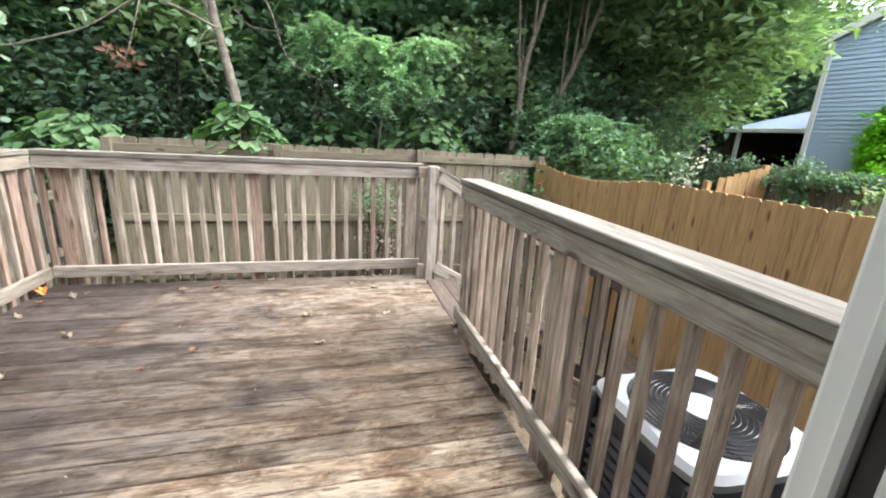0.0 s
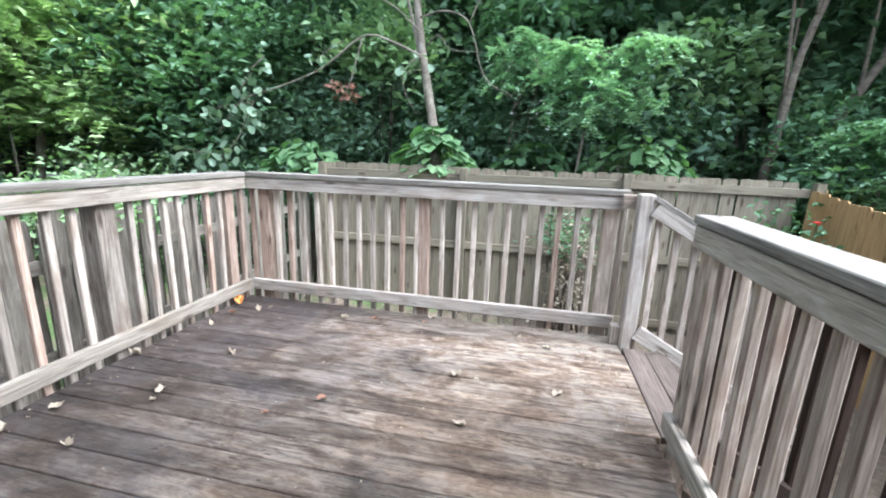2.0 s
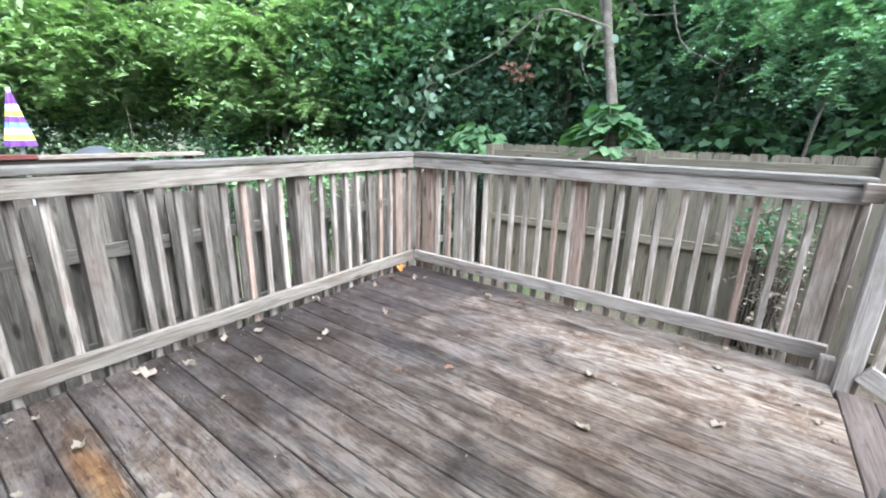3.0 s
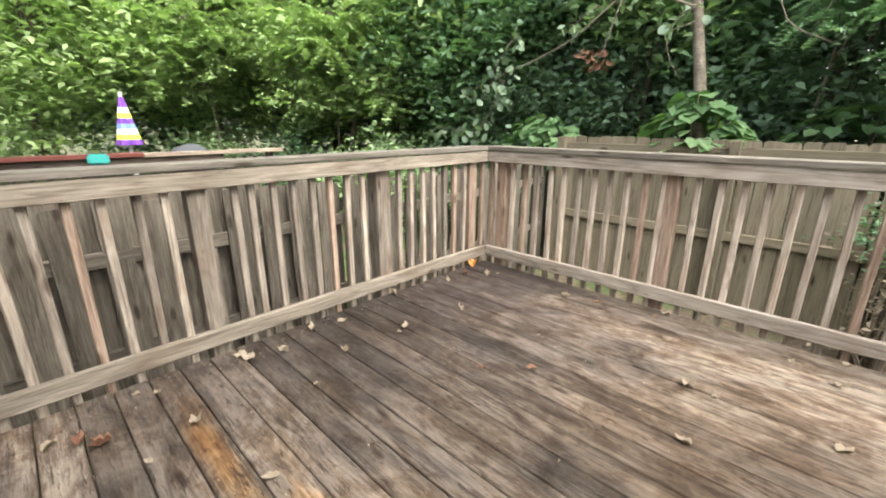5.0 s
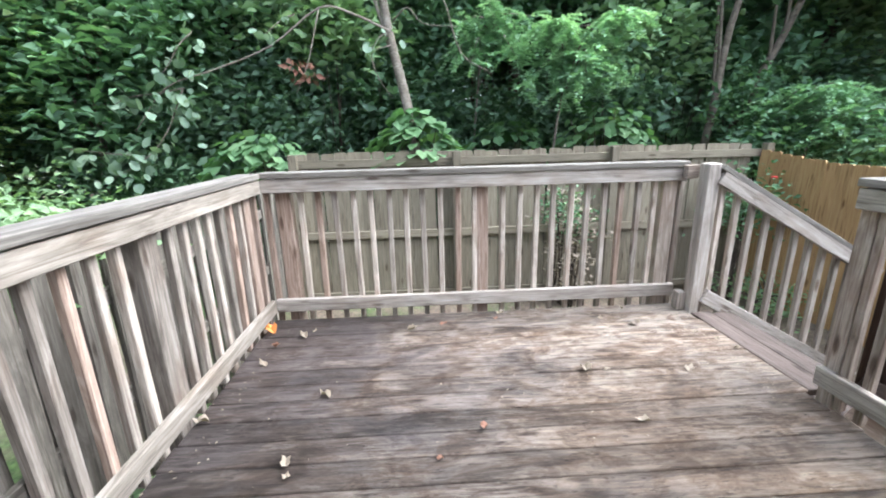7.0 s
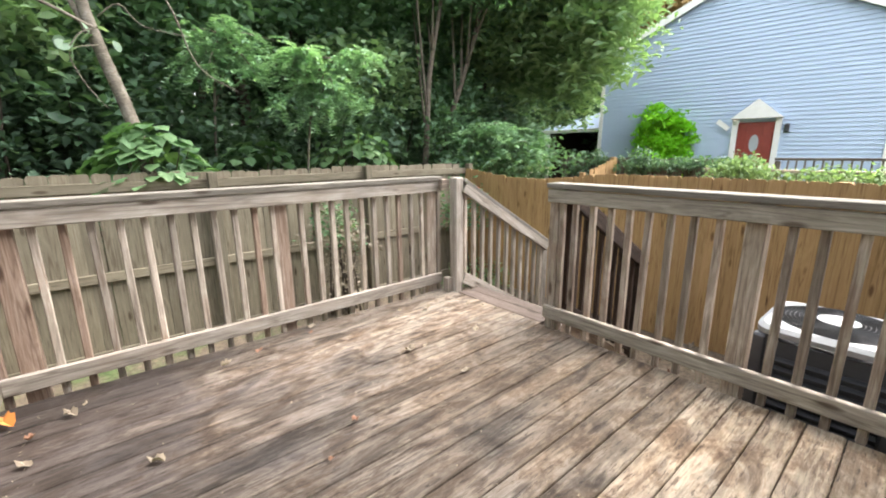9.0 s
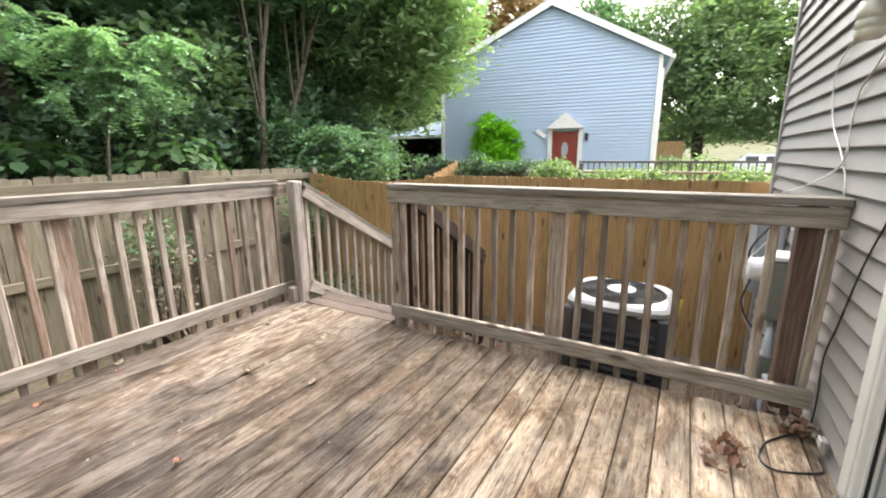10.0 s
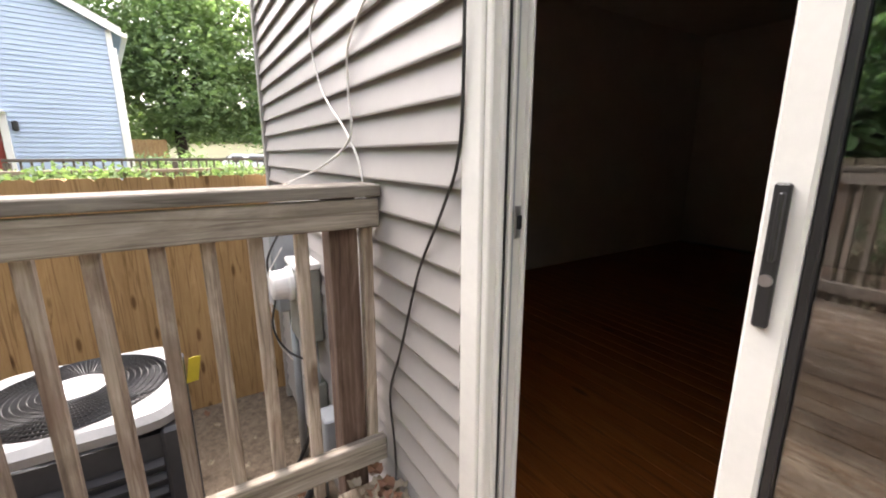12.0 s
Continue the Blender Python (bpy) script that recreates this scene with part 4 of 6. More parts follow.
# ---- foliage ----
def leaf_mesh(name, centres, sizes, material, flat=0.42, aspect=0.5, droop=0.25, seed=1):
    """Folded leaves, four corners and two triangles each, lying more or less level."""
    rng = np.random.default_rng(seed)
    c = np.asarray(centres, float)
    n = len(c)
    s = np.asarray(sizes, float)[:, None] if np.ndim(sizes) else np.full((n, 1), float(sizes))
    nor = rng.normal(size=(n, 3)) * flat + np.array([0, 0, 1.0])
    nor /= np.linalg.norm(nor, axis=1)[:, None]
    ang = rng.uniform(0, 2 * np.pi, n)
    d = np.stack([np.cos(ang), np.sin(ang), rng.uniform(-droop - 0.3, 0.1, n)], 1)
    d -= nor * (d * nor).sum(1)[:, None]
    d /= np.linalg.norm(d, axis=1)[:, None] + 1e-9
    w = np.cross(nor, d)
    base, tip = c - d * s * 0.5, c + d * s * 0.5 - nor * s * 0.12
    l = c + w * s * aspect * 0.5 + nor * s * 0.10 - d * s * 0.06
    r = c - w * s * aspect * 0.5 + nor * s * 0.10 - d * s * 0.06
    v = np.stack([base, r, tip, l], 1).reshape(-1, 3)
    k = np.arange(n)[:, None] * 4
    tri = np.stack([k + [0, 1, 2], k + [0, 2, 3]], 1).reshape(-1)
    me = bpy.data.meshes.new(name)
    me.vertices.add(len(v))
    me.vertices.foreach_set("co", v.ravel())
    me.loops.add(len(tri))
    me.loops.foreach_set("vertex_index", tri.astype(np.int32))
    me.polygons.add(2 * n)
    me.polygons.foreach_set("loop_start", np.arange(0, 6 * n, 3, dtype=np.int32))
    me.polygons.foreach_set("loop_total", np.full(2 * n, 3, dtype=np.int32))
    me.materials.append(material)
    me.update(calc_edges=True)
    return me


def sprays(centre, radii, clumps, per, spread, seed, flatten=0.45, shell=0.6, wave=0.35):
    """Leaf places in sprays round the outside of an uneven ellipsoid."""
    rng = np.random.default_rng(seed)
    u = rng.normal(size=(clumps, 3))
    u /= np.linalg.norm(u, axis=1)[:, None]
    rad = shell + (1 - shell) * rng.uniform(0, 1, clumps) ** 0.7
    bulge = 1 + wave * np.sin(u[:, 0] * 4 + seed) * np.cos(u[:, 1] * 5 + seed * 2) + 0.10 * np.clip(rng.normal(size=clumps), -1.6, 1.6)
    c = np.asarray(centre) + u * (rad * bulge)[:, None] * np.asarray(radii)
    off = np.clip(rng.normal(size=(clumps, per, 3)), -1.7, 1.7) * spread * np.array([1, 1, flatten])
    arm = np.clip(rng.normal(size=(clumps, 1, 3)), -1.5, 1.5) * np.array([1, 1, 0.35])
    off += arm * rng.uniform(-1, 1, (clumps, per, 1)) * spread * 1.3
    off[:, :, 2] -= 0.25 * np.linalg.norm(off[:, :, :2], axis=2)
    return (c[:, None, :] + off).reshape(-1, 3), c


def tree(name, base, height, lean, crown, material, bark, label, seed, trunk_r=0.12, leaf=0.11, clumps=200, per=40, spread=0.28, limbs=7, bare=False, group="trees in the woods", aspect=0.5, category="tree"):
    rng = random.Random(seed)
    b = Vector(base)
    t = thing(name, b, label, category, group)
    top = b + Vector((lean[0], lean[1], height))
    pts = [b + (top - b) * k / 6 + Vector((rng.uniform(-1, 1), rng.uniform(-1, 1), 0)) * 0.035 * height * 0.3 * (0 < k < 6) for k in range(7)]
    path = smooth_path(pts, 3)
    rad = [trunk_r * (1.25 if i == 0 else 1) * (1 - 0.75 * i / (len(path) - 1)) for i in range(len(path))]
    put("trunk", mesh_of("trunk", *tube(path, rad, 9), bark, True), Matrix.Identity(4), t)
    cc, cr = Vector(crown[0]), Vector(crown[1])
    if clumps:
        places, hubs = sprays(cc, cr, clumps, per, spread, seed)
        limb_list = []
        for k in range(limbs):
            h = Vector(hubs[rng.randrange(len(hubs))])
            s = path[min(len(path) - 2, int(len(path) * rng.uniform(0.35, 0.9)))]
            mid = (s + h) / 2 + Vector((0, 0, 0.12 * (h - s).length))
            q = smooth_path([s, mid, h], 4)
            limb_list.append(tube(q, [trunk_r * 0.35 * (1 - 0.85 * i / (len(q) - 1)) for i in range(len(q))], 6))
        put("limb", mesh_of("limb", *join(limb_list), bark, True), Matrix.Identity(4), t)
        size = np.random.default_rng(seed + 5).uniform(0.6, 1.3, len(places)) * leaf * 1.25
        put("crown", leaf_mesh("crown", places, size, material, aspect=aspect, seed=seed), Matrix.Identity(4), t)
    return t


def shrub(name, centre, radii, material, label, seed, leaf=0.09, clumps=60, per=35, spread=0.18, aspect=0.55, base=GROUND, group="shrubs along the fence", stems=6, flat=0.55):
    rng = random.Random(seed)
    t = thing(name, (centre[0], centre[1], base), label, "shrub", group)
    places, hubs = sprays(centre, radii, clumps, per, spread, seed, shell=0.35)
    for k in range(stems):
        h = Vector(hubs[rng.randrange(len(hubs))])
        s = Vector((centre[0] + rng.uniform(-0.15, 0.15), centre[1] + rng.uniform(-0.1, 0.1), base))
        q = smooth_path([s, (s + h) / 2 + Vector((0, 0, 0.1)), h], 4)
        put("stem", mesh_of("stem", *tube(q, [0.014 * (1 - 0.7 * i / (len(q) - 1)) for i in range(len(q))], 5), M["bark_dark"], True), Matrix.Identity(4), t)
    size = np.random.default_rng(seed + 5).uniform(0.6, 1.3, len(places)) * leaf
    put("leaves", leaf_mesh("leaves", places, size, material, aspect=aspect, seed=seed, flat=flat), Matrix.Identity(4), t)
    return t


# the woods: trunks near the fence first, then ranks of trees behind them
tree("tree", (-0.62, 6.15, GROUND), 6.6, (-0.88, 0.1), ((-1.2, 7.0, 5.2), (2.0, 1.4, 1.4)), M["leaf"], M["bark"], "slim grey-barked tree with bare twisting branches behind the fence", 3, 0.085, 0.12, 120, 36, 0.3)
tree("tree", (-3.6, 8.6, GROUND), 7.5, (-0.9, 0.4), ((-4.0, 8.8, 5.4), (2.2, 1.8, 1.8)), M["leaf_dark"], M["bark_dark"], "dark leaning tree trunk deep in the woods", 4, 0.17, 0.12, 220, 40)
tree("tree", (2.93, 6.5, GROUND), 6.5, (1.1, 0.4), ((3.4, 7.3, 4.9), (2.0, 1.5, 1.2)), M["leaf"], M["bark_mid"], "thin leaning tree behind the fence corner", 5, 0.07, 0.11, 200, 40)
tree("tree", (3.05, 6.8, GROUND), 6.5, (2.85, 0.4), ((4.8, 7.2, 4.8), (1.7, 1.4, 1.2)), M["leaf"], M["bark_mid"], "leaning forked tree behind the fence corner", 6, 0.078, 0.11, 200, 40)
tree("tree", (1.1, 9.5, GROUND), 9, (0.1, 0.4), ((1.0, 9.6, 5.6), (2.0, 1.6, 2.0)), M["leaf_dark"], M["bark_dark"], "straight dark trunk in the shaded woods", 7, 0.15, 0.13, 260, 40)
tree("tree", (3.0, 11.0, GROUND), 10, (0.2, 0.4), ((3.0, 11.0, 6.4), (2.4, 1.8, 2.2)), M["leaf_dark"], M["bark_dark"], "straight dark trunk in the shaded woods", 8, 0.18, 0.13, 260, 40)
tree("tree", (-5.6, 7.2, GROUND), 5.2, (0.5, 0.3), ((-5.6, 7.2, 3.0), (2.1, 1.6, 1.7)), M["leaf"], M["bark"], "small leaning broadleaf tree at the yard's edge", 9, 0.07, 0.125, 310, 48, 0.23)
tree("tree", (-8.0, 6.2, GROUND), 6.0, (0.3, 0.2), ((-7.8, 6.4, 3.3), (2.4, 1.8, 2.2)), M["leaf_spring"], M["bark"], "light green spreading tree beyond the side fence", 10, 0.09, 0.13, 400, 50, 0.24)
tree("tree", (-11.0, 4.4, GROUND), 7.0, (0.3, 0.2), ((-11.0, 4.6, 3.6), (2.2, 2.4, 2.6)), M["leaf_spring"], M["bark"], "light green spreading tree beyond the neighbour's deck", 11, 0.1, 0.15, 400, 48, 0.28)
tree("tree", (-13.5, 1.5, GROUND), 8.0, (0.3, 0.2), ((-13.5, 1.5, 4.2), (2.4, 2.6, 3.0)), M["leaf_spring"], M["bark"], "light green spreading tree beyond the neighbour's deck", 12, 0.12, 0.17, 380, 46, 0.32)
tree("tree", (6.2, 8.6, GROUND), 7.5, (0.4, -0.6), ((7.3, 7.2, 4.35), (2.0, 2.2, 1.95)), M["leaf_light"], M["bark_dark"], "bright green overhanging tree beside the blue house", 13, 0.12, 0.16, 620, 56, 0.24, aspect=0.42)
tree("tree", (-9.6, 1.1, GROUND), 6.0, (0.2, 0.2), ((-9.6, 1.2, 2.9), (1.3, 1.4, 1.9)), M["leaf_spring"], M["bark_mid"], "young maple with tiers of yellow-green leaves beyond the neighbour's deck", 15, 0.06, 0.13, 190, 46, 0.26, limbs=14)
tree("tree", (9.5, 12.5, GROUND), 9, (0.2, 0.2), ((9.5, 12.3, 5.4), (3.2, 2.2, 2.8)), M["leaf"], M["bark_dark"], "tall leafy tree behind the garage", 14, 0.16, 0.2, 380, 44, 0.38)

for k, (x, y, h) in enumerate(((-16, -1.5, 8), (-17, 5, 9), (-14, 8.5, 9), (-19, 1.5, 9), (-11.5, 8, 7), (-18, -5, 8), (-9.8, 10.5, 8))):
    tree("tree", (x, y, GROUND), h, (0.3, 0.2), ((x, y, 4.0), (2.6, 2.6, 3.4)), M["leaf"] if k % 2 else M["leaf_dark"], M["bark_dark"], "tall leafy tree beyond the neighbour's deck", 160 + k, 0.16, 0.22, 320, 42, 0.42)
for k, (x, y, h, z) in enumerate(((12.0, 15.0, 9, 4.5), (14.5, 17.5, 10, 5.0), (10.8, 13.2, 8, 3.6), (18.0, 19.0, 10, 5.2), (7.6, 13.2, 8, 3.4), (22, 20, 11, 6), (19.5, 14.8, 9, 3.6), (23, 15.5, 10, 4.5))):
    tree("tree", (x, y, GROUND), h, (0.3, 0.2), ((x, y, z), (2.6, 2.2, 3.4)), M["leaf"] if k % 2 else M["leaf_dark"], M["bark_dark"], "tall leafy tree behind the carport", 180 + k, 0.16, 0.22, 360, 44, 0.42)
wood_rng = random.Random(77)
for k in range(26):
    x = -16 + 26 * (k / 25) + wood_rng.uniform(-0.6, 0.6)
    y = 12.5 + wood_rng.uniform(-2.5, 3.5) - (3.0 if x < -9 else 0)
    h = wood_rng.uniform(8, 11)
    z = wood_rng.uniform(3.2, 6.4)
    tree("tree", (x, y, GROUND), h, (wood_rng.uniform(-0.8, 0.8), 0.2), ((x, y, z), (wood_rng.uniform(1.8, 2.6), 1.8, wood_rng.uniform(2.2, 3.2))),
         M["leaf_dark"] if k % 3 else M["leaf"], M["bark_dark"], "tall leafy tree in the dark woods", 100 + k, wood_rng.uniform(0.10, 0.2), 0.23, 210, 34, 0.40, limbs=5)

# undergrowth behind the fence
under_rng = random.Random(5)
for k in range(22):
    x = -7 + 13.5 * k / 21 + under_rng.uniform(-0.3, 0.3)
    y = 7.7 + under_rng.uniform(-0.4, 1.4)
    shrub("shrub", (x, y, under_rng.uniform(0.7, 1.7)), (1.0, 0.7, under_rng.uniform(0.9, 1.5)), M["leaf_dark"] if k % 4 else M["leaf"], "dense dark green undergrowth shrub behind the fence", 200 + k, 0.145, 90, 34, 0.22)

# brighter saplings standing among the trunks
for k, (x, y, z) in enumerate(((2.6, 7.6, 2.6), (3.6, 8.2, 3.4), (0.0, 8.0, 3.3), (-2.2, 7.6, 3.0), (4.9, 7.9, 2.4), (1.6, 8.4, 3.8), (-5.0, 8.6, 2.2), (-3.0, 8.4, 4.0), (-1.2, 8.2, 2.2))):
    shrub("sapling", (x, y, z), (0.9, 0.6, 0.7), M["leaf"] if k % 3 else M["leaf_light"], "mid-green broadleaf sapling among the trunks", 260 + k, 0.17, 60, 28, 0.26, group="saplings in the woods")

# dense foliage far behind, one countless mass
far_places = []
for k in range(46):
    a = math.radians(-8 + 196 * k / 45)
    c = (26 * math.cos(a) * 1.0 - 2, 4 + 20 * abs(math.sin(a)) ** 0.8, 3.8)
    if c[0] > 10 and c[1] < 14:
        continue
    far_places.append(sprays(c, (2.6, 2.2, 4.6), 38, 36, 0.7, 300 + k, shell=0.2)[0])
    if c[0] < 6:
        far_places.append(sprays((c[0], c[1] + 1.5, 8.6), (2.8, 2.0, 3.4), 34, 36, 0.7, 700 + k, shell=0.2)[0])
far_places = np.concatenate(far_places)
woods = new("distant_woods", leaf_mesh("distant_woods", far_places, 0.42, M["leaf_dark"], aspect=0.7, seed=9))
tagged(woods, "dense mass of dark green foliage deep in the woods", "woods", kind="stuff")


# ---- plants that can be told apart ----
def frond_places(root, tip, pairs, size):
    """Leaflets in pairs along a drooping stalk."""
    root, tip = Vector(root), Vector(tip)
    d = tip - root
    side = d.cross(Vector((0, 0, 1))).normalized()
    out = []
    for k in range(pairs):
        s = (k + 1) / pairs
        p = root + d * s - Vector((0, 0, 0.22 * d.length * s * s))
        for sg in (-1, 1):
            out.append(p + side * sg * size * 0.62)
    return out


def locust(centre, radii, fronds, seed, label, material="leaf_locust", arms=13, grow=1.0):
    rng = random.Random(seed)
    c = Vector(centre)
    t = thing("locust_sapling", (c.x, c.y + 0.3, GROUND), label, "sapling", "shrubs along the fence")
    q = smooth_path([(c.x - 0.25, c.y + 0.35, GROUND), (c.x - 0.2, c.y + 0.3, 1.0), (c.x - 0.05, c.y + 0.2, c.z + 0.1), (c.x + 0.1, c.y, c.z + radii[2] * 0.7)], 4)
    put("stem", mesh_of("stem", *tube(q, [0.022 * (1 - 0.7 * i / (len(q) - 1)) for i in range(len(q))], 6), M["bark"], True), Matrix.Identity(4), t)
    places, stalks = [], []
    for b in range(arms):
        a = 2 * math.pi * b / arms + rng.uniform(-0.3, 0.3)
        reach = rng.uniform(0.55, 1.05)
        end = c + Vector((math.cos(a) * radii[0] * reach, math.sin(a) * radii[1] * reach, rng.uniform(-0.75, 0.85) * radii[2]))
        arm = smooth_path([q[rng.randrange(len(q) // 2, len(q))], (c + end) / 2 + Vector((0, 0, 0.18)), end], 6)
        put("branch", mesh_of("branch", *tube(arm, [0.010 * (1 - 0.75 * i / (len(arm) - 1)) for i in range(len(arm))], 5), M["bark"], True), Matrix.Identity(4), t)
        for k in range(fronds // arms):
            root = arm[min(len(arm) - 1, int(len(arm) * rng.uniform(0.25, 1.0)))] + Vector((rng.gauss(0, 0.05), rng.gauss(0, 0.05), rng.gauss(0, 0.04)))
            w = rng.uniform(0, 2 * math.pi)
            ln = rng.uniform(0.16, 0.32) * grow
            tip = root + Vector((math.cos(w) * ln, math.sin(w) * ln, rng.uniform(-0.22, 0.06) * grow))
            places += frond_places(root, tip, rng.randint(6, 9), 0.036 * grow)
            stalks.append(tube([root, (root + tip) / 2 - Vector((0, 0, 0.02)), tip - Vector((0, 0, 0.22 * ln))], [0.0022, 0.0016, 0.001], 3))
    tagged(put("frond_stalk", mesh_of("frond_stalk", *join(stalks), M[material]), Matrix.Identity(4), t), kind="stuff")
    put("leaves", leaf_mesh("leaves", places, 0.066 * grow, M[material], flat=0.3, aspect=0.6, seed=seed), Matrix.Identity(4), t)


def broad_leaf(size):
    """A lobed leaf, cupped, its stalk at the origin and its tip along x."""
    pts = [(0.02, 0), (0.0, 0.22), (0.18, 0.50), (0.36, 0.42), (0.52, 0.56), (0.72, 0.34), (1.0, 0.0)]
    rim = [(x, y) for x, y in pts] + [(x, -y) for x, y in pts[-2:0:-1]]
    v = [(0.42 * size, 0, 0.0)] + [((x) * size, y * size, (0.10 * abs(y) * 2 - 0.16 * x * x) * size) for x, y in rim]
    n = len(rim)
    f = [[0, 1 + i, 1 + (i + 1) % n] for i in range(n)]
    return v, f


def broadleaf_plant(centre, radii, count, size, material, label, seed, name="broadleaf_plant"):
    rng = random.Random(seed)
    c = Vector(centre)
    t = thing(name, (c.x, c.y, GROUND), label, "plant", "broad-leaved plants")
    leaves = []
    for k in range(count):
        a, rr = rng.uniform(0, 2 * math.pi), math.sqrt(rng.uniform(0.02, 1))
        p = c + Vector((math.cos(a) * rr * radii[0], math.sin(a) * rr * radii[1], (1 - rr * rr * 1.4) * radii[2] * rng.uniform(0.5, 1)))
        lv, lf = broad_leaf(size * rng.uniform(0.7, 1.2))
        m = Matrix.Translation(p) @ pose(0, 0, 0, rng.uniform(-15, 15), rng.uniform(5, 50), math.degrees(a) + rng.uniform(-50, 50) - 20)
        leaves.append(([m @ Vector(x) for x in lv], lf))
        if k % 12 == 0:
            q = smooth_path([(c.x + rng.uniform(-0.08, 0.08), c.y + 0.1, GROUND), (c + p) / 2 - Vector((0, 0, 0.5)), p], 3)
            put("stem", mesh_of("stem", *tube(q, [0.012 * (1 - 0.6 * i / (len(q) - 1)) for i in range(len(q))], 5), M["bark_dark"], True), Matrix.Identity(4), t)
    put("leaves", mesh_of("leaves", *join(leaves), material), Matrix.Identity(4), t)


locust((1.15, 5.98, 2.05), (0.78, 0.45, 0.56), 440, 31, "fresh green locust sapling with feathery compound leaves over the fence")
locust((0.2, 6.8, 2.45), (0.7, 0.5, 0.45), 240, 32, "green locust sapling with feathery compound leaves in the woods")
locust((3.95, 5.85, 1.42), (0.55, 0.5, 0.36), 260, 33, "green locust sapling with feathery compound leaves by the fence corner")
locust((4.05, 5.35, 1.12), (0.42, 0.5, 0.28), 200, 34, "green locust sapling with feathery compound leaves leaning over the side fence")
locust((-7.2, 5.3, 2.35), (1.7, 1.2, 1.25), 640, 36, "large yellow-green locust with drooping feathery leaves beyond the side fence", "leaf_spring", 26, 1.75)
locust((-9.2, 3.6, 2.6), (1.4, 1.2, 1.3), 420, 37, "yellow-green locust with drooping feathery leaves beyond the neighbour's deck", "leaf_spring", 22, 1.8)
locust((-5.2, 6.9, 3.0), (1.3, 0.9, 0.9), 460, 38, "blue-green locust with drooping feathery leaves over the yard's edge", "leaf_locust", 20, 1.5)
broadleaf_plant((-0.85, 5.86, 1.12), (0.58, 0.28, 0.50), 150, 0.165, M["leaf_broad"], "big-leaved bright green plant leaning over the fence", 41)
broadleaf_plant((-2.70, 5.92, 0.94), (0.70, 0.3, 0.50), 150, 0.16, M["leaf_broad"], "big-leaved green plant at the fence end", 42)
broadleaf_plant((1.65, 6.3, 1.0), (0.85, 0.3, 0.75), 200, 0.135, M["leaf_broad"], "big-leaved green plant below the locust sapling", 43)
broadleaf_plant((0.4, 6.6, 1.0), (0.7, 0.3, 0.5), 130, 0.135, M["leaf_broad"], "big-leaved green plant behind the fence", 44)


def pale_branch(points, count, size, spread, seed):
    """A drooping twig with round pale leaves on short stalks along it."""
    rng = random.Random(seed)
    q = smooth_path(points, 6)
    t = thing("pale_leaved_branch", points[0], "drooping branch of round pale green leaves at the yard's edge", "branch", "pale-leaved branches")
    put("twig", mesh_of("twig", *tube(q, [0.009 * (1 - 0.6 * i / (len(q) - 1)) for i in range(len(q))], 5), M["bark"], True), Matrix.Identity(4), t)
    leaves = []
    rim = [(0.5 - 0.5 * math.cos(a), 0.42 * math.sin(a)) for a in (2 * math.pi * k / 9 for k in range(9))]
    for k in range(count):
        p = q[rng.randrange(len(q))] + Vector((rng.gauss(0, 1) * spread, rng.gauss(0, 0.6) * spread, rng.gauss(-0.25, 0.8) * spread))
        z = size * rng.uniform(0.6, 1.25)
        v = [Vector((0.45 * z, 0, -0.03 * z))] + [Vector((x * z, y * z, (0.12 * abs(y) - 0.10 * x * x) * z)) for x, y in rim]
        m = Matrix.Translation(p) @ pose(0, 0, 0, rng.uniform(-40, 40), rng.uniform(10, 75), rng.uniform(0, 360))
        leaves.append(([m @ x for x in v], [[0, 1 + i, 1 + (i + 1) % 9] for i in range(9)]))
    put("leaves", mesh_of("leaves", *join(leaves), M["leaf_pale"]), Matrix.Identity(4), t)


pale_branch([(-3.49, 6.05, 1.86), (-3.8, 6.0, 1.80), (-4.1, 5.98, 1.76), (-4.3, 5.95, 1.66)], 26, 0.135, 0.10, 50)
pale_branch([(-3.3, 6.05, 2.45), (-3.45, 6.0, 2.3), (-3.6, 6.0, 2.1), (-3.75, 6.0, 1.95)], 28, 0.115, 0.11, 51)
pale_branch([(-3.5, 6.02, 1.84), (-3.62, 6.0, 1.6), (-3.75, 6.0, 1.38), (-3.95, 5.98, 1.15), (-4.2, 5.96, 0.98), (-4.45, 5.95, 0.86)], 66, 0.12, 0.14, 52)
pale_branch([(-4.2, 5.96, 1.12), (-4.55, 5.95, 1.16), (-4.95, 5.95, 1.22)], 26, 0.15, 0.07, 53)
pale_branch([(-1.05, 6.1, 2.45), (-1.2, 6.02, 2.36), (-1.32, 6.0, 2.2)], 12, 0.13, 0.09, 54)
pale_branch([(-2.15, 6.08, 2.62), (-2.3, 6.05, 2.55), (-2.5, 6.03, 2.4)], 14, 0.12, 0.10, 55)
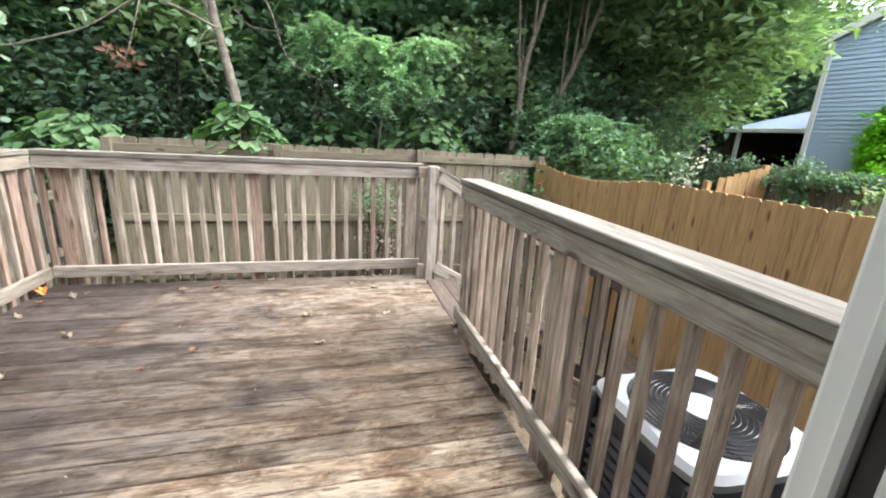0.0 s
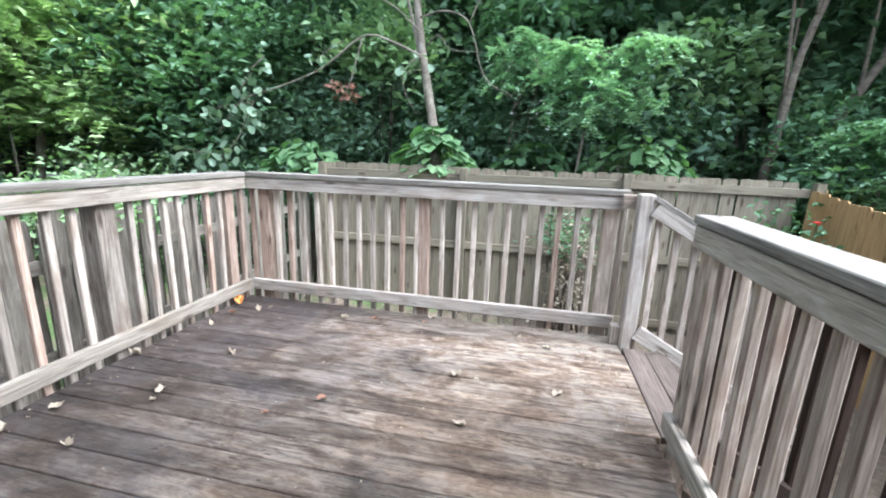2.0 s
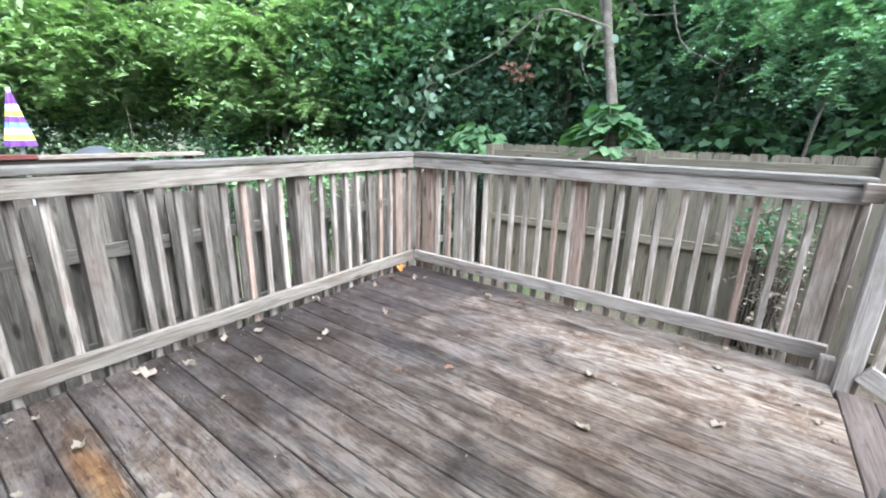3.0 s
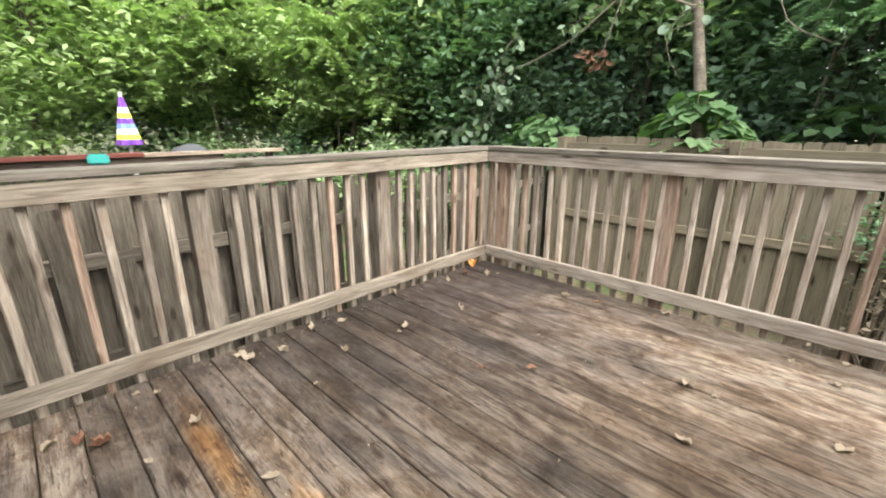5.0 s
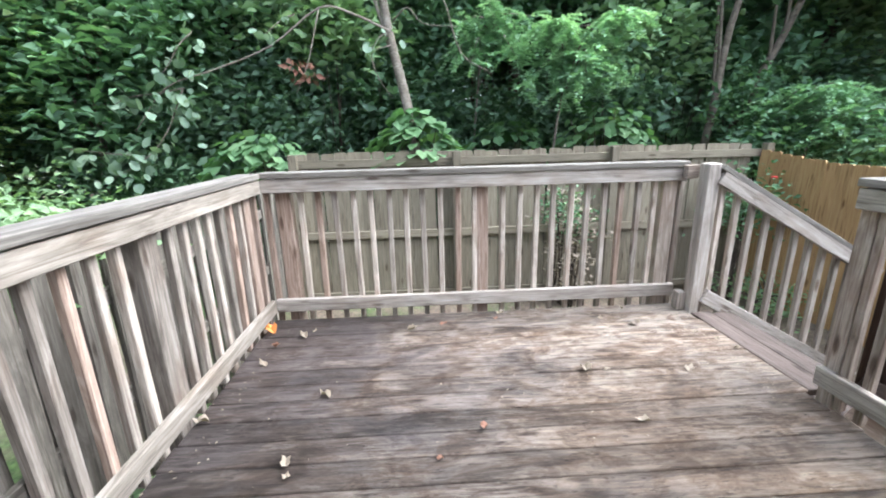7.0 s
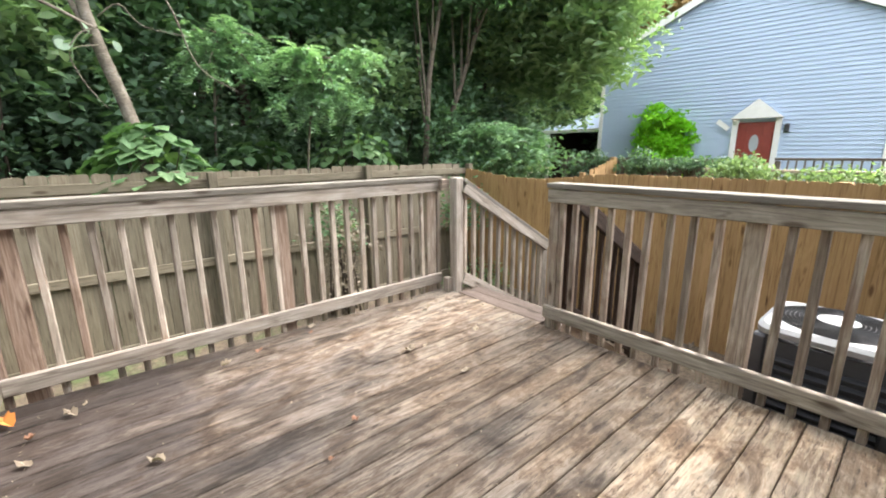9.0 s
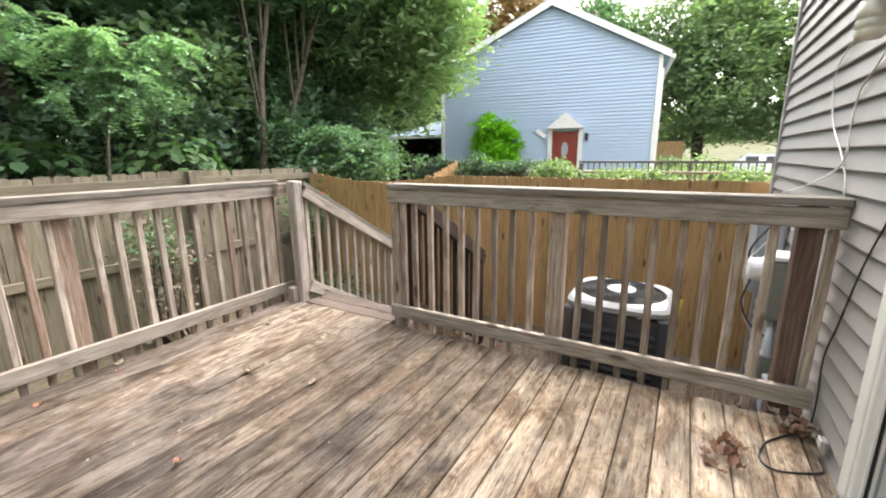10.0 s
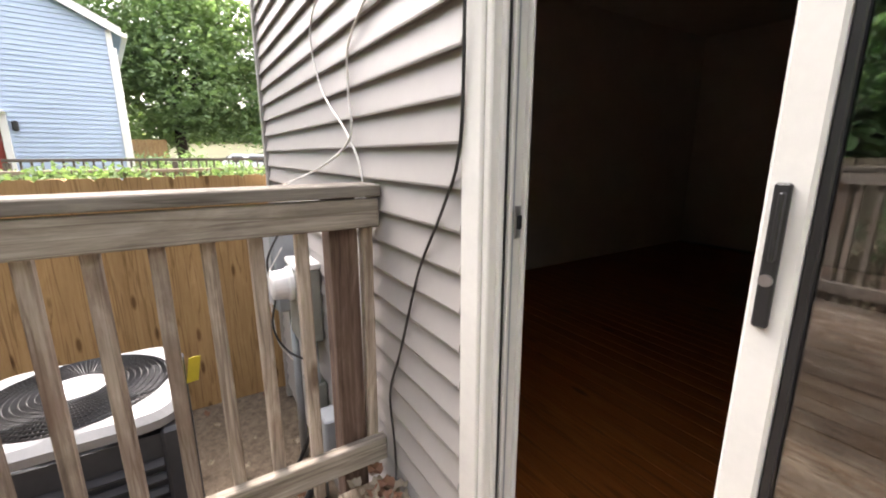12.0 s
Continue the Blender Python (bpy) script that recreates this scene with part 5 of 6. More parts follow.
# bare branches of the slim tree
for k, (pts, r) in enumerate((([(-1.10, 6.15, 2.45), (-1.5, 6.1, 2.62), (-1.87, 6.08, 2.68), (-2.45, 6.05, 2.29), (-3.12, 6.05, 2.05), (-3.67, 6.0, 1.86), (-4.1, 6.0, 1.4)], 0.016),
                              ([(-1.87, 6.08, 2.68), (-1.95, 6.05, 2.4), (-2.05, 6.05, 2.1), (-2.2, 6.0, 1.77)], 0.009),
                              ([(-1.13, 6.15, 2.9), (-0.8, 6.1, 2.95), (-0.48, 6.05, 2.79), (-0.27, 6.05, 2.19), (0.1, 6.0, 1.94)], 0.013),
                              ([(-1.08, 6.15, 2.3), (-1.3, 6.05, 2.2), (-1.25, 6.0, 1.95), (-1.1, 6.0, 1.7)], 0.007),
                              ([(-1.05, 6.15, 2.55), (-0.87, 6.1, 2.68), (-0.7, 6.05, 2.5), (-0.3, 6.0, 2.45)], 0.008),
                              ([(-0.48, 6.05, 2.79), (-0.3, 6.0, 3.1), (0.1, 6.0, 3.3)], 0.010),
                              ([(-1.13, 6.15, 2.75), (-1.6, 6.1, 3.1), (-2.3, 6.0, 3.2)], 0.011))):
    p = smooth_path(pts, 4)
    put("branch", mesh_of("branch", *tube(p, [r * (1 - 0.6 * i / (len(p) - 1)) for i in range(len(p))], 6), M["bark"], True), Matrix.Identity(4), bpy.data.objects["tree"], "bare pale twisting branch")
dead_places, _ = sprays((-2.15, 6.02, 1.98), (0.10, 0.06, 0.16), 5, 5, 0.05, 61)
tagged(new("dead_leaves", leaf_mesh("dead_leaves", dead_places, 0.13, M["leaf_red"], flat=1.5, seed=61)), "bunch of withered red-brown leaves hanging on a bare branch", "leaves")

# plants in front of the fences
shrub("shrub", (0.92, 5.25, 0.12), (0.30, 0.2, 0.75), M["leaf_dead"], "dry brownish bush in front of the back fence", 71, 0.055, 34, 22, 0.09, stems=14)
shrub("shrub", (0.85, 5.25, 0.45), (0.32, 0.2, 0.35), M["leaf"], "sparse green bush in front of the back fence", 72, 0.06, 24, 20, 0.1)
shrub("shrub", (2.85, 5.2, 0.45), (0.35, 0.2, 0.35), M["leaf"], "green weeds in the fence corner", 73, 0.07, 30, 20, 0.12)
shrub("shrub", (2.9, 4.9, -0.5), (0.35, 0.4, 0.22), M["leaf_light"], "low green weeds in the fence corner", 74, 0.06, 26, 22, 0.12)
flower = thing("red_flower", (3.12, 5.2, GROUND), "small red flower on a thin stem by the fence", "flower")
bm = bmesh.new()
lathe(bm, (3.12, 5.2, 0.70), [(0, 0.008), (0.01, 0.03), (0.025, 0.035), (0.035, 0.015)], 8)
M["petal"] = plain("red_petal", (0.6, 0.04, 0.03), 0.5)
part("petals", bm, M["petal"], flower)
put("stem", mesh_of("stem", *tube([(3.12, 5.2, GROUND), (3.13, 5.2, 0.0), (3.12, 5.2, 0.7)], [0.006, 0.005, 0.003], 5), M["leaf"]), Matrix.Identity(4), flower)
for k, (c, r, mt) in enumerate((((4.4, 6.4, 1.25), (0.7, 0.6, 0.6), "leaf"), ((4.3, 5.2, 1.15), (0.5, 0.6, 0.5), "leaf"), 
                                ((3.9, 6.6, 1.5), (0.6, 0.4, 0.7), "leaf"), ((3.6, 5.95, 1.0), (0.35, 0.3, 0.35), "leaf"))):
    shrub("shrub", c, r, M[mt], "rambling green shrub leaning on the side fence", 80 + k, 0.10, 56, 26, 0.17)
# low weeds behind the back railing
shrub("weeds", (-0.3, 4.2, GROUND + 0.12), (1.8, 0.35, 0.14), M["leaf_light"], "low bright green weeds below the deck edge", 91, 0.06, 90, 24, 0.12, stems=3)
shrub("weeds", (-2.15, 2.2, GROUND + 0.12), (0.2, 1.4, 0.2), M["leaf_light"], "low bright green weeds between deck and fence", 92, 0.06, 60, 24, 0.1, stems=3)
shrub("shrub", (-2.75, 2.9, 0.85), (0.3, 0.5, 0.2), M["leaf_light"], "light green vine on top of the side fence", 93, 0.07, 30, 24, 0.12)


# ---- neighbours to the east ----
def lapped_gable(x, y0, y1, z0, eave, peak_y, peak, step=0.122):
    """Laps of siding over a gable wall that faces -x, as one body."""
    v, f = [], []
    z = z0
    while z < peak - 0.05:
        zt = min(z + step, peak)
        def span(h):
            if h <= eave:
                return y0, y1
            k = (h - eave) / (peak - eave)
            return y0 + (peak_y - y0) * k, y1 + (peak_y - y1) * k
        a0, a1 = span(z)
        b0, b1 = span(zt)
        i = len(v)
        v += [(x - 0.034, a0, z), (x - 0.034, a1, z), (x, b1, zt), (x, b0, zt), (x, a0, z), (x, a1, z)]
        f += [[i, i + 1, i + 2, i + 3], [i, i + 4, i + 5, i + 1]]
        z = zt
    return v, f


house = thing("house", (18, 5.8, GROUND), "two-storey house with pale blue vinyl siding and white trim", "house")
NX, NY0, NY1, NE, NP, NPY = 15.0, 1.75, 9.55, 4.42, 6.3, 5.33
lap_v, lap_f = lapped_gable(NX, NY0, NY1, GROUND, NE, NPY, NP)
laps = [(lap_v[6 * i:6 * i + 6]) for i in range(len(lap_v) // 6)]
body = bmesh.new()
prof = [(NY0, GROUND), (NY1, GROUND), (NY1, NE), (NPY, NP), (NY0, NE)]
fa = [body.verts.new((NX + 0.01, y, z)) for y, z in prof]
fb = [body.verts.new((NX + 9.0, y, z)) for y, z in prof]
body.faces.new(fa)
body.faces.new(fb[::-1])
for i in range(5):
    body.faces.new((fa[i], fa[(i + 1) % 5], fb[(i + 1) % 5], fb[i]))
house_wall = part("wall", body, M["siding_blue"], house)
for lap in laps:
    put("siding_course", mesh_of("siding_course", lap, lap_f[:2], M["siding_blue"]), Matrix.Identity(4), house_wall)
for s, ye in ((-1, NY0), (1, NY1)):
    ov = 0.28
    k = (NP - NE) / (NPY - ye)
    yo, zo = ye + s * ov, NE + k * (s * ov)
    bm = bmesh.new()
    q = [(yo, zo + 0.03), (NPY, NP + 0.03), (NPY, NP + 0.19), (yo, zo + 0.17)]
    a = [bm.verts.new((NX - 0.22, y, z)) for y, z in q]
    b = [bm.verts.new((NX + 9.2, y, z)) for y, z in q]
    bm.faces.new(a)
    bm.faces.new(b[::-1])
    for i in range(4):
        bm.faces.new((a[i], a[(i + 1) % 4], b[(i + 1) % 4], b[i]))
    roof = part("roof", bm, M["roof"], house)
    bm = bmesh.new()
    q = [(yo, zo - 0.02), (NPY, NP - 0.02), (NPY, NP + 0.22), (yo, zo + 0.20)]
    a = [bm.verts.new((NX - 0.25, y, z)) for y, z in q]
    b = [bm.verts.new((NX - 0.222, y, z)) for y, z in q]
    bm.faces.new(a)
    bm.faces.new(b[::-1])
    for i in range(4):
        bm.faces.new((a[i], a[(i + 1) % 4], b[(i + 1) % 4], b[i]))
    part("fascia", bm, M["white"], roof, "white rake board")
    put("corner_trim", box_mesh((0.06, 0.13, round(NE - GROUND, 3)), M["white"]), Matrix.Translation((NX - 0.03, ye, (NE + GROUND) / 2)), house)
    put("gutter", box_mesh((9.3, 0.13, 0.12), M["white"], 0.02), Matrix.Translation((NX + 4.5, yo + s * 0.06, zo + 0.04)), house)
put("downspout", box_mesh((0.08, 0.08, 4.6), M["white"], 0.01), Matrix.Translation((NX + 0.06, NY0 - 0.09, 1.7)), house)
dr = put("door", box_mesh((0.06, 0.92, 2.05), M["red_door"], 0.01), Matrix.Translation((NX - 0.02, 4.67, 1.03)), house, "red-brown front door with an oval glass")
bm = bmesh.new()
lathe(bm, (NX - 0.055, 4.67, 1.42), [(0, 0.12), (0.01, 0.12)], 18, "x")
bmesh.ops.scale(bm, vec=(1, 1, 2.2), space=Matrix.Translation((-NX, -4.67, -1.42)), verts=bm.verts)
part("oval_glass", bm, M["grey_metal"], dr, "oval leaded glass")
for dy in (-0.24, 0.24):
    for z, hh in ((1.55, 0.8), (0.6, 0.6)):
        put("panel", box_mesh((0.02, 0.2, hh), M["red_door"], 0.006), Matrix.Translation((NX - 0.052, 4.67 + dy * 1.25, z)), dr)
for s in (-1, 1):
    put("door_pilaster", box_mesh((0.10, 0.15, 2.15), M["white"], 0.01), Matrix.Translation((NX - 0.05, 4.67 + s * 0.54, 1.08)), house)
hood = bmesh.new()
q = [(4.02, 2.16), (5.32, 2.16), (4.67, 2.72)]
a = [hood.verts.new((NX - 0.35, y, z)) for y, z in q]
b = [hood.verts.new((NX + 0.0, y, z)) for y, z in q]
hood.faces.new(a)
hood.faces.new(b[::-1])
for i in range(3):
    hood.faces.new((a[i], a[(i + 1) % 3], b[(i + 1) % 3], b[i]))
part("door_hood", hood, M["white"], house, "white pedimented door hood")
put("wall_lantern", box_mesh((0.14, 0.12, 0.24), M["black"], 0.02), Matrix.Translation((NX - 0.09, 3.92, 1.86)), house)
flag = put("flag", box_mesh((0.01, 0.42, 0.14), M["white"], 0.003), Matrix.Translation((NX - 0.2, 5.52, 2.0)) @ pose(0, 0, 0, 38, 0, 0), house, "small white sloping flag")

turned = Matrix.Translation((NX, NY0, 0)) @ pose(0, 0, 0, 0, 0, 7.0) @ Matrix.Translation((-NX, -NY0, 0))
house.matrix_basis = turned @ house.matrix_basis

garage = thing("garage", (17.5, 12.5, GROUND), "open carport with a pale blue-grey hipped roof", "garage")
bm = bmesh.new()
lo = [(15.2, 9.95, 2.15), (15.2, 13.3, 2.15), (20.5, 13.3, 2.15), (20.5, 9.95, 2.15)]
hi = [(17.0, 9.95, 3.05), (17.0, 10.6, 3.05), (18.6, 10.6, 3.05), (18.6, 9.95, 3.05)]
lv, hv = [bm.verts.new(p) for p in lo], [bm.verts.new(p) for p in hi]
for i in range(4):
    bm.faces.new((lv[i], lv[(i + 1) % 4], hv[(i + 1) % 4], hv[i]))
bm.faces.new(hv)
bm.faces.new(lv[::-1])
part("roof", bm, M["roof_blue"], garage)
put("fascia", box_mesh((0.06, 3.4, 0.14), M["white"]), Matrix.Translation((15.18, 11.62, 2.08)), garage)
for b in ((20.3, 9.95, GROUND, 20.5, 13.3, 2.12), (15.3, 13.1, GROUND, 20.3, 13.3, 2.12)):
    bm = bmesh.new()
    slab(bm, *b)
    # the dim inside of the carport is put into the wall colour
    part("wall", bm, M["stair_shaded"], garage)
put("post", box_mesh((0.12, 0.12, 2.8), M["white"]), Matrix.Translation((15.4, 12.9, GROUND + 1.4)), garage)

shrub("evergreen_bush", (14.1, 7.15, 1.0), (0.78, 0.84, 1.75), M["leaf_lime"], "rounded bright lime-green evergreen bush by the blue house", 121, 0.15, 800, 34, 0.11, group="bushes by the blue house")

fence("neighbour_fence", (7.4, 3.35), (7.4, 6.6), (-1, 0), lambda s: 1.10, "old grey board fence covered in ivy", M["fence_side"], "fences", rail_side=-1)
fence("neighbour_fence", (7.35, 5.25), (6.2, 5.25), (0, -1), lambda s: 1.12 - 0.25 * s, "pale tan board fence panel", M["fence_gold"], "fences")
for k, (c, r) in enumerate((((7.25, 5.9, 0.95), (0.2, 0.6, 0.35)), ((7.25, 4.7, 0.95), (0.2, 0.35, 0.3)), ((7.3, 4.0, 1.02), (0.2, 0.6, 0.08)), ((7.2, 3.1, 1.0), (0.25, 0.35, 0.15)), ((4.6, 2.6, 0.62), (0.3, 0.5, 0.22)),
                            ((5.9, 1.5, 0.93), (0.2, 1.0, 0.10)), ((5.9, -0.2, 0.93), (0.2, 0.8, 0.11)), ((5.9, 2.6, 0.98), (0.2, 0.4, 0.14)), ((9.9, 0.4, 0.85), (0.5, 0.9, 0.35)))):
    shrub("ivy", c, r, M["leaf_olive"] if k > 4 else M["leaf_dark"], "green ivy spilling over the neighbour's fence", 130 + k, 0.075, 42, 24, 0.10, group="ivy on the fences", flat=1.2)
porch = thing("neighbour_deck", (6.0, 1.0, GROUND), "weathered brown deck railing in the neighbour's yard", "railing")
board("cap_rail", (6.0, 0.9, 0.96), (4.4, 0.14, 0.04), "y", M["baluster_brown"], porch)
board("bottom_rail", (6.0, 0.9, 0.25), (4.4, 0.04, 0.09), "y", M["baluster_brown"], porch)
for i in range(34):
    board("baluster", (6.03, -1.2 + 0.127 * i, 0.58), (0.72, 0.037, 0.037), "z", M["baluster_brown"], porch)
for y in (-1.2, 1.0, 3.05):
    board("post", (6.05, y, 0.12), (1.68, 0.09, 0.09), "z", M["baluster_brown"], porch)
board("floor_board", (7.2, 0.9, 0.0), (4.3, 2.3, 0.04), "y", M["deck_brown"], porch)
rail2 = thing("neighbour_deck", (9.2, 0.6, GROUND), "grey railing of a deck further off", "railing")
board("cap_rail", (9.2, 0.6, 1.06), (4.6, 0.1, 0.05), "y", M["fence_side"], rail2)
board("bottom_rail", (9.2, 0.6, 0.55), (4.6, 0.05, 0.06), "y", M["fence_side"], rail2)
for i in range(34):
    board("baluster", (9.2, -1.6 + 0.13 * i, 0.80), (0.5, 0.03, 0.03), "z", M["fence_side"], rail2)
for y in (-1.65, 0.6, 2.85):
    board("post", (9.2, y, 0.15), (1.75, 0.09, 0.09), "z", M["fence_side"], rail2)


def parked_car(x, y, yaw):
    t = thing("car", (x, y, -0.26), "white saloon car parked on the grass bank beyond the yards", "car")
    t.matrix_basis = pose(x, y, -0.26, 0, 0, yaw)
    side = [(-2.2, 0.35), (-2.25, 0.75), (-1.9, 0.95), (-1.3, 1.0), (-0.7, 1.42), (0.5, 1.45), (1.2, 1.02), (2.0, 0.9), (2.25, 0.65), (2.2, 0.3)]
    v, n = [], len(side)
    for s in (-1, 1):
        v += [Vector((px, s * (0.88 - max(0, pz - 0.95) * 0.35), pz)) for px, pz in side]
    f = [list(range(n)), list(range(n, 2 * n))[::-1]] + [[i, (i + 1) % n, n + (i + 1) % n, n + i] for i in range(n)]
    me = consistent(mesh_of("body", v, f, M["white_metal"]))
    b = new("body", me)
    b.parent = t
    for px, pw in ((-0.35, 1.0), (0.55, 0.6)):
        for s in (-1, 1):
            w = new("window", box_mesh((pw * 0.8, 0.02, 0.3), M["black"], 0.005))
            w.parent = t
            w.matrix_basis = Matrix.Translation((px, s * 0.80, 1.2)) @ pose(0, 0, 0, s * 18, 0, 0)
    for px in (-1.35, 1.4):
        for s in (-1, 1):
            bm = bmesh.new()
            lathe(bm, (px, s * 0.8 - 0.1, 0.32), [(0, 0.32), (0.2, 0.32)], 18, "y")
            me = bpy.data.meshes.new("wheel")
            bm.to_mesh(me)
            bm.free()
            me.materials.append(M["black"])
            w = new("wheel", me)
            w.parent = t
    return t


parked_car(22.6, -2.3, 93)
tree("tree", (28, 0.2, GROUND), 8.5, (0.2, 0.2), ((28, -0.2, 6.2), (3.2, 4.6, 4.2)), M["leaf_olive"], M["bark_dark"], "large round-crowned tree beyond the parked car", 140, 0.36, 0.26, 760, 46, 0.46, limbs=18, group="trees beyond the houses")
tree("tree", (28, 12.0, GROUND), 11, (0, 0), ((28, 12.0, 9.0), (3.0, 4.5, 3.0)), M["leaf_rust"], M["bark_dark"], "rust-coloured tree behind the blue house", 141, 0.3, 0.3, 300, 40, 0.6, group="trees beyond the houses")
tree("tree", (29, 6.5, GROUND), 10, (0, 0), ((29, 6.5, 8.2), (3.0, 2.6, 2.4)), M["leaf"], M["bark_dark"], "leafy treetop behind the blue house", 143, 0.3, 0.28, 260, 40, 0.5, group="trees beyond the houses")
tree("tree", (30, -7.5, GROUND), 8, (0, 0), ((30, -7.5, 4.5), (3.0, 4.0, 4.0)), M["leaf"], M["bark_dark"], "leafy tree further down the street", 142, 0.3, 0.26, 300, 40, 0.6, group="trees beyond the houses")
fence("neighbour_fence", (26, 5.5), (26, 1.0), (-1, 0), lambda s: 1.9, "orange-brown fence far down the street", M["fence_gold"], "fences", width=0.2, base=0.2)
bank = bmesh.new()
vs = [bank.verts.new(p) for p in ((19, -30, GROUND), (19, 10, GROUND), (46, 10, 2.6), (46, -30, 2.6), (46, 10, GROUND - 0.3), (46, -30, GROUND - 0.3))]
bank.faces.new((vs[0], vs[1], vs[2], vs[3]))
bank.faces.new((vs[1], vs[4], vs[2]))
bank.faces.new((vs[0], vs[3], vs[5]))
bank.faces.new((vs[3], vs[2], vs[4], vs[5]))
tagged(part("ground_bank", bank, M["dry_grass"]), "gently rising dry yellow-green grass bank beyond the street", "ground", kind="structure")
hedge = np.concatenate([sprays((45, y, 3.6), (1.5, 2.2, 2.4), 60, 34, 0.5, 500 + k, shell=0.3)[0] for k, y in enumerate(range(-14, 12, 3))])
tagged(new("distant_hedge", leaf_mesh("distant_hedge", hedge, 0.4, M["leaf_olive"], aspect=0.7, seed=19)), "row of olive green trees at the top of the bank", "woods", kind="stuff")
for k, (x, y, z) in enumerate(((20.5, 1.6, 0.7), (21, -0.2, 0.5), (12.5, 0.6, 0.3), (19.5, 3.2, 0.8))):
    shrub("shrub", (x, y, z), (0.7, 0.9, 0.6), M["leaf_rust"] if k == 3 else M["leaf_light"], "low yellowish shrub by the street", 520 + k, 0.12, 50, 26, 0.2, group="shrubs by the street")

# ---- neighbours to the west ----
M["red_paint"] = plain("red_brown_paint", (0.13, 0.032, 0.024), 0.6)
M["teal"] = plain("teal_cloth", (0.03, 0.32, 0.30), 0.8)
M["slate"] = plain("dark_cover", (0.06, 0.065, 0.075), 0.7)
west = thing("neighbour_deck", (-6.3, 1.6, GROUND), "reddish-brown painted neighbour's deck railing", "railing")
board("cap_rail", (-6.0, 0.40, 0.86), (2.9, 0.16, 0.05), "y", M["red_paint"], west)
board("cap_rail", (-6.0, 2.76, 0.85), (1.8, 0.14, 0.05), "y", M["baluster_brown"], west)
board("top_rail", (-6.0, 1.2, 0.78), (3.2, 0.05, 0.10), "y", M["deck_brown"], west)
for i in range(30):
    board("baluster", (-6.05, -0.8 + 0.145 * i, 0.40), (0.75, 0.037, 0.037), "z", M["deck_brown"], west)
for y in (-0.9, 1.3, 3.5):
    board("post", (-6.08, y, 0.05), (1.54, 0.09, 0.09), "z", M["deck_brown"], west)
board("floor_board", (-7.6, 1.35, 0.0), (4.6, 3.0, 0.04), "y", M["deck_brown"], west)
towel = bmesh.new()
slab(towel, -6.10, 1.29, 0.77, -5.88, 1.50, 0.885)
bmesh.ops.bevel(towel, geom=towel.edges[:], offset=0.02, segments=2, affect="EDGES")
tagged(part("towel", towel, M["teal"]), "teal towel folded over the neighbour's railing", "towel")
cover = bmesh.new()
bmesh.ops.create_icosphere(cover, subdivisions=3, radius=1.0, matrix=Matrix.LocRotScale((-6.5, 2.52, 0.70), None, (0.36, 0.30, 0.25)))
for v in cover.verts:
    v.co += Vector((1, 1, 1)) * 0.05 * noise.noise(v.co * 5)
    v.co.z = max(v.co.z, 0.45)
tagged(part("grill_cover", cover, M["slate"], smooth=True), "dark grey covered barbecue grill on the neighbour's deck", "grill")
put("grill_leg", box_mesh((0.5, 0.45, 0.45), M["slate"], 0.02), Matrix.Translation((-6.5, 2.50, 0.235)), bpy.data.objects["grill_cover"])

umbrella = thing("patio_umbrella", (-6.9, 1.90, 0.02), "closed patio umbrella with purple, blue and yellow stripes", "umbrella")
bm = bmesh.new()
lathe(bm, (-6.9, 1.90, 0.02), [(0, 0.22), (0.05, 0.2), (0.06, 0.03), (1.0, 0.022), (1.62, 0.022)], 14)
part("pole", bm, M["white_metal"], umbrella)
bands = [("purple", (0.16, 0.05, 0.36)), ("yellow_cloth", (0.85, 0.80, 0.08)), ("blue_cloth", (0.18, 0.30, 0.72)), ("white_cloth", (0.78, 0.78, 0.82))]
BM = {n: plain(n, c, 0.75, 0, 0.08, 12, 0.2) for n, c in bands}
order = ["purple", "purple", "white_cloth", "yellow_cloth", "purple", "blue_cloth", "white_cloth", "yellow_cloth", "purple"]
z, r = 1.585, 0.022
for i, nm in enumerate(order):
    h = 0.071
    r1 = 0.022 + 0.0128 * (i + 1)
    bm = bmesh.new()
    n = 24
    rows_ = []
    for zz, rr in ((z, r), (z - h, r1)):
        rows_.append([bm.verts.new((-6.9 + math.cos(2 * math.pi * k / n) * rr * (1 + 0.16 * math.cos(8 * 2 * math.pi * k / n)), 1.90 + math.sin(2 * math.pi * k / n) * rr * (1 + 0.16 * math.cos(8 * 2 * math.pi * k / n)), zz)) for k in range(n)])
    for k in range(n):
        bm.faces.new((rows_[0][k], rows_[0][(k + 1) % n], rows_[1][(k + 1) % n], rows_[1][k]))
    if i == 0:
        bm.faces.new(rows_[0])
    part("canopy_band", bm, BM[nm], umbrella, nm.split("_")[0] + " stripe")
    z, r = z - h, r1

# the next house in the row stands a little forward of this one
M["siding_white"] = plain("vinyl_siding_white", (0.66, 0.67, 0.68), 0.5, 0, 0.05, 2.0, 0.1)
next_house = thing("neighbour_house", (-4.1, 0.15, GROUND), "white vinyl-sided wall of the next house in the row", "house")
bm = bmesh.new()
slab(bm, -5.62, 0.018, GROUND, -2.62, 0.285, HTOP)
next_wall = part("wall", bm, M["siding_white"], next_house)
for i in range(int((HTOP - GROUND) / 0.0982)):
    put("siding_course", course_mesh(2.9, M["siding_white"]), Matrix.Translation((-4.11, 0.301, GROUND + 0.0982 * i)), next_wall)
put("corner_trim", box_mesh((0.09, 0.30, HTOP - GROUND), M["white"], 0.006), Matrix.Translation((-5.62, 0.17, (HTOP + GROUND) / 2)), next_house)

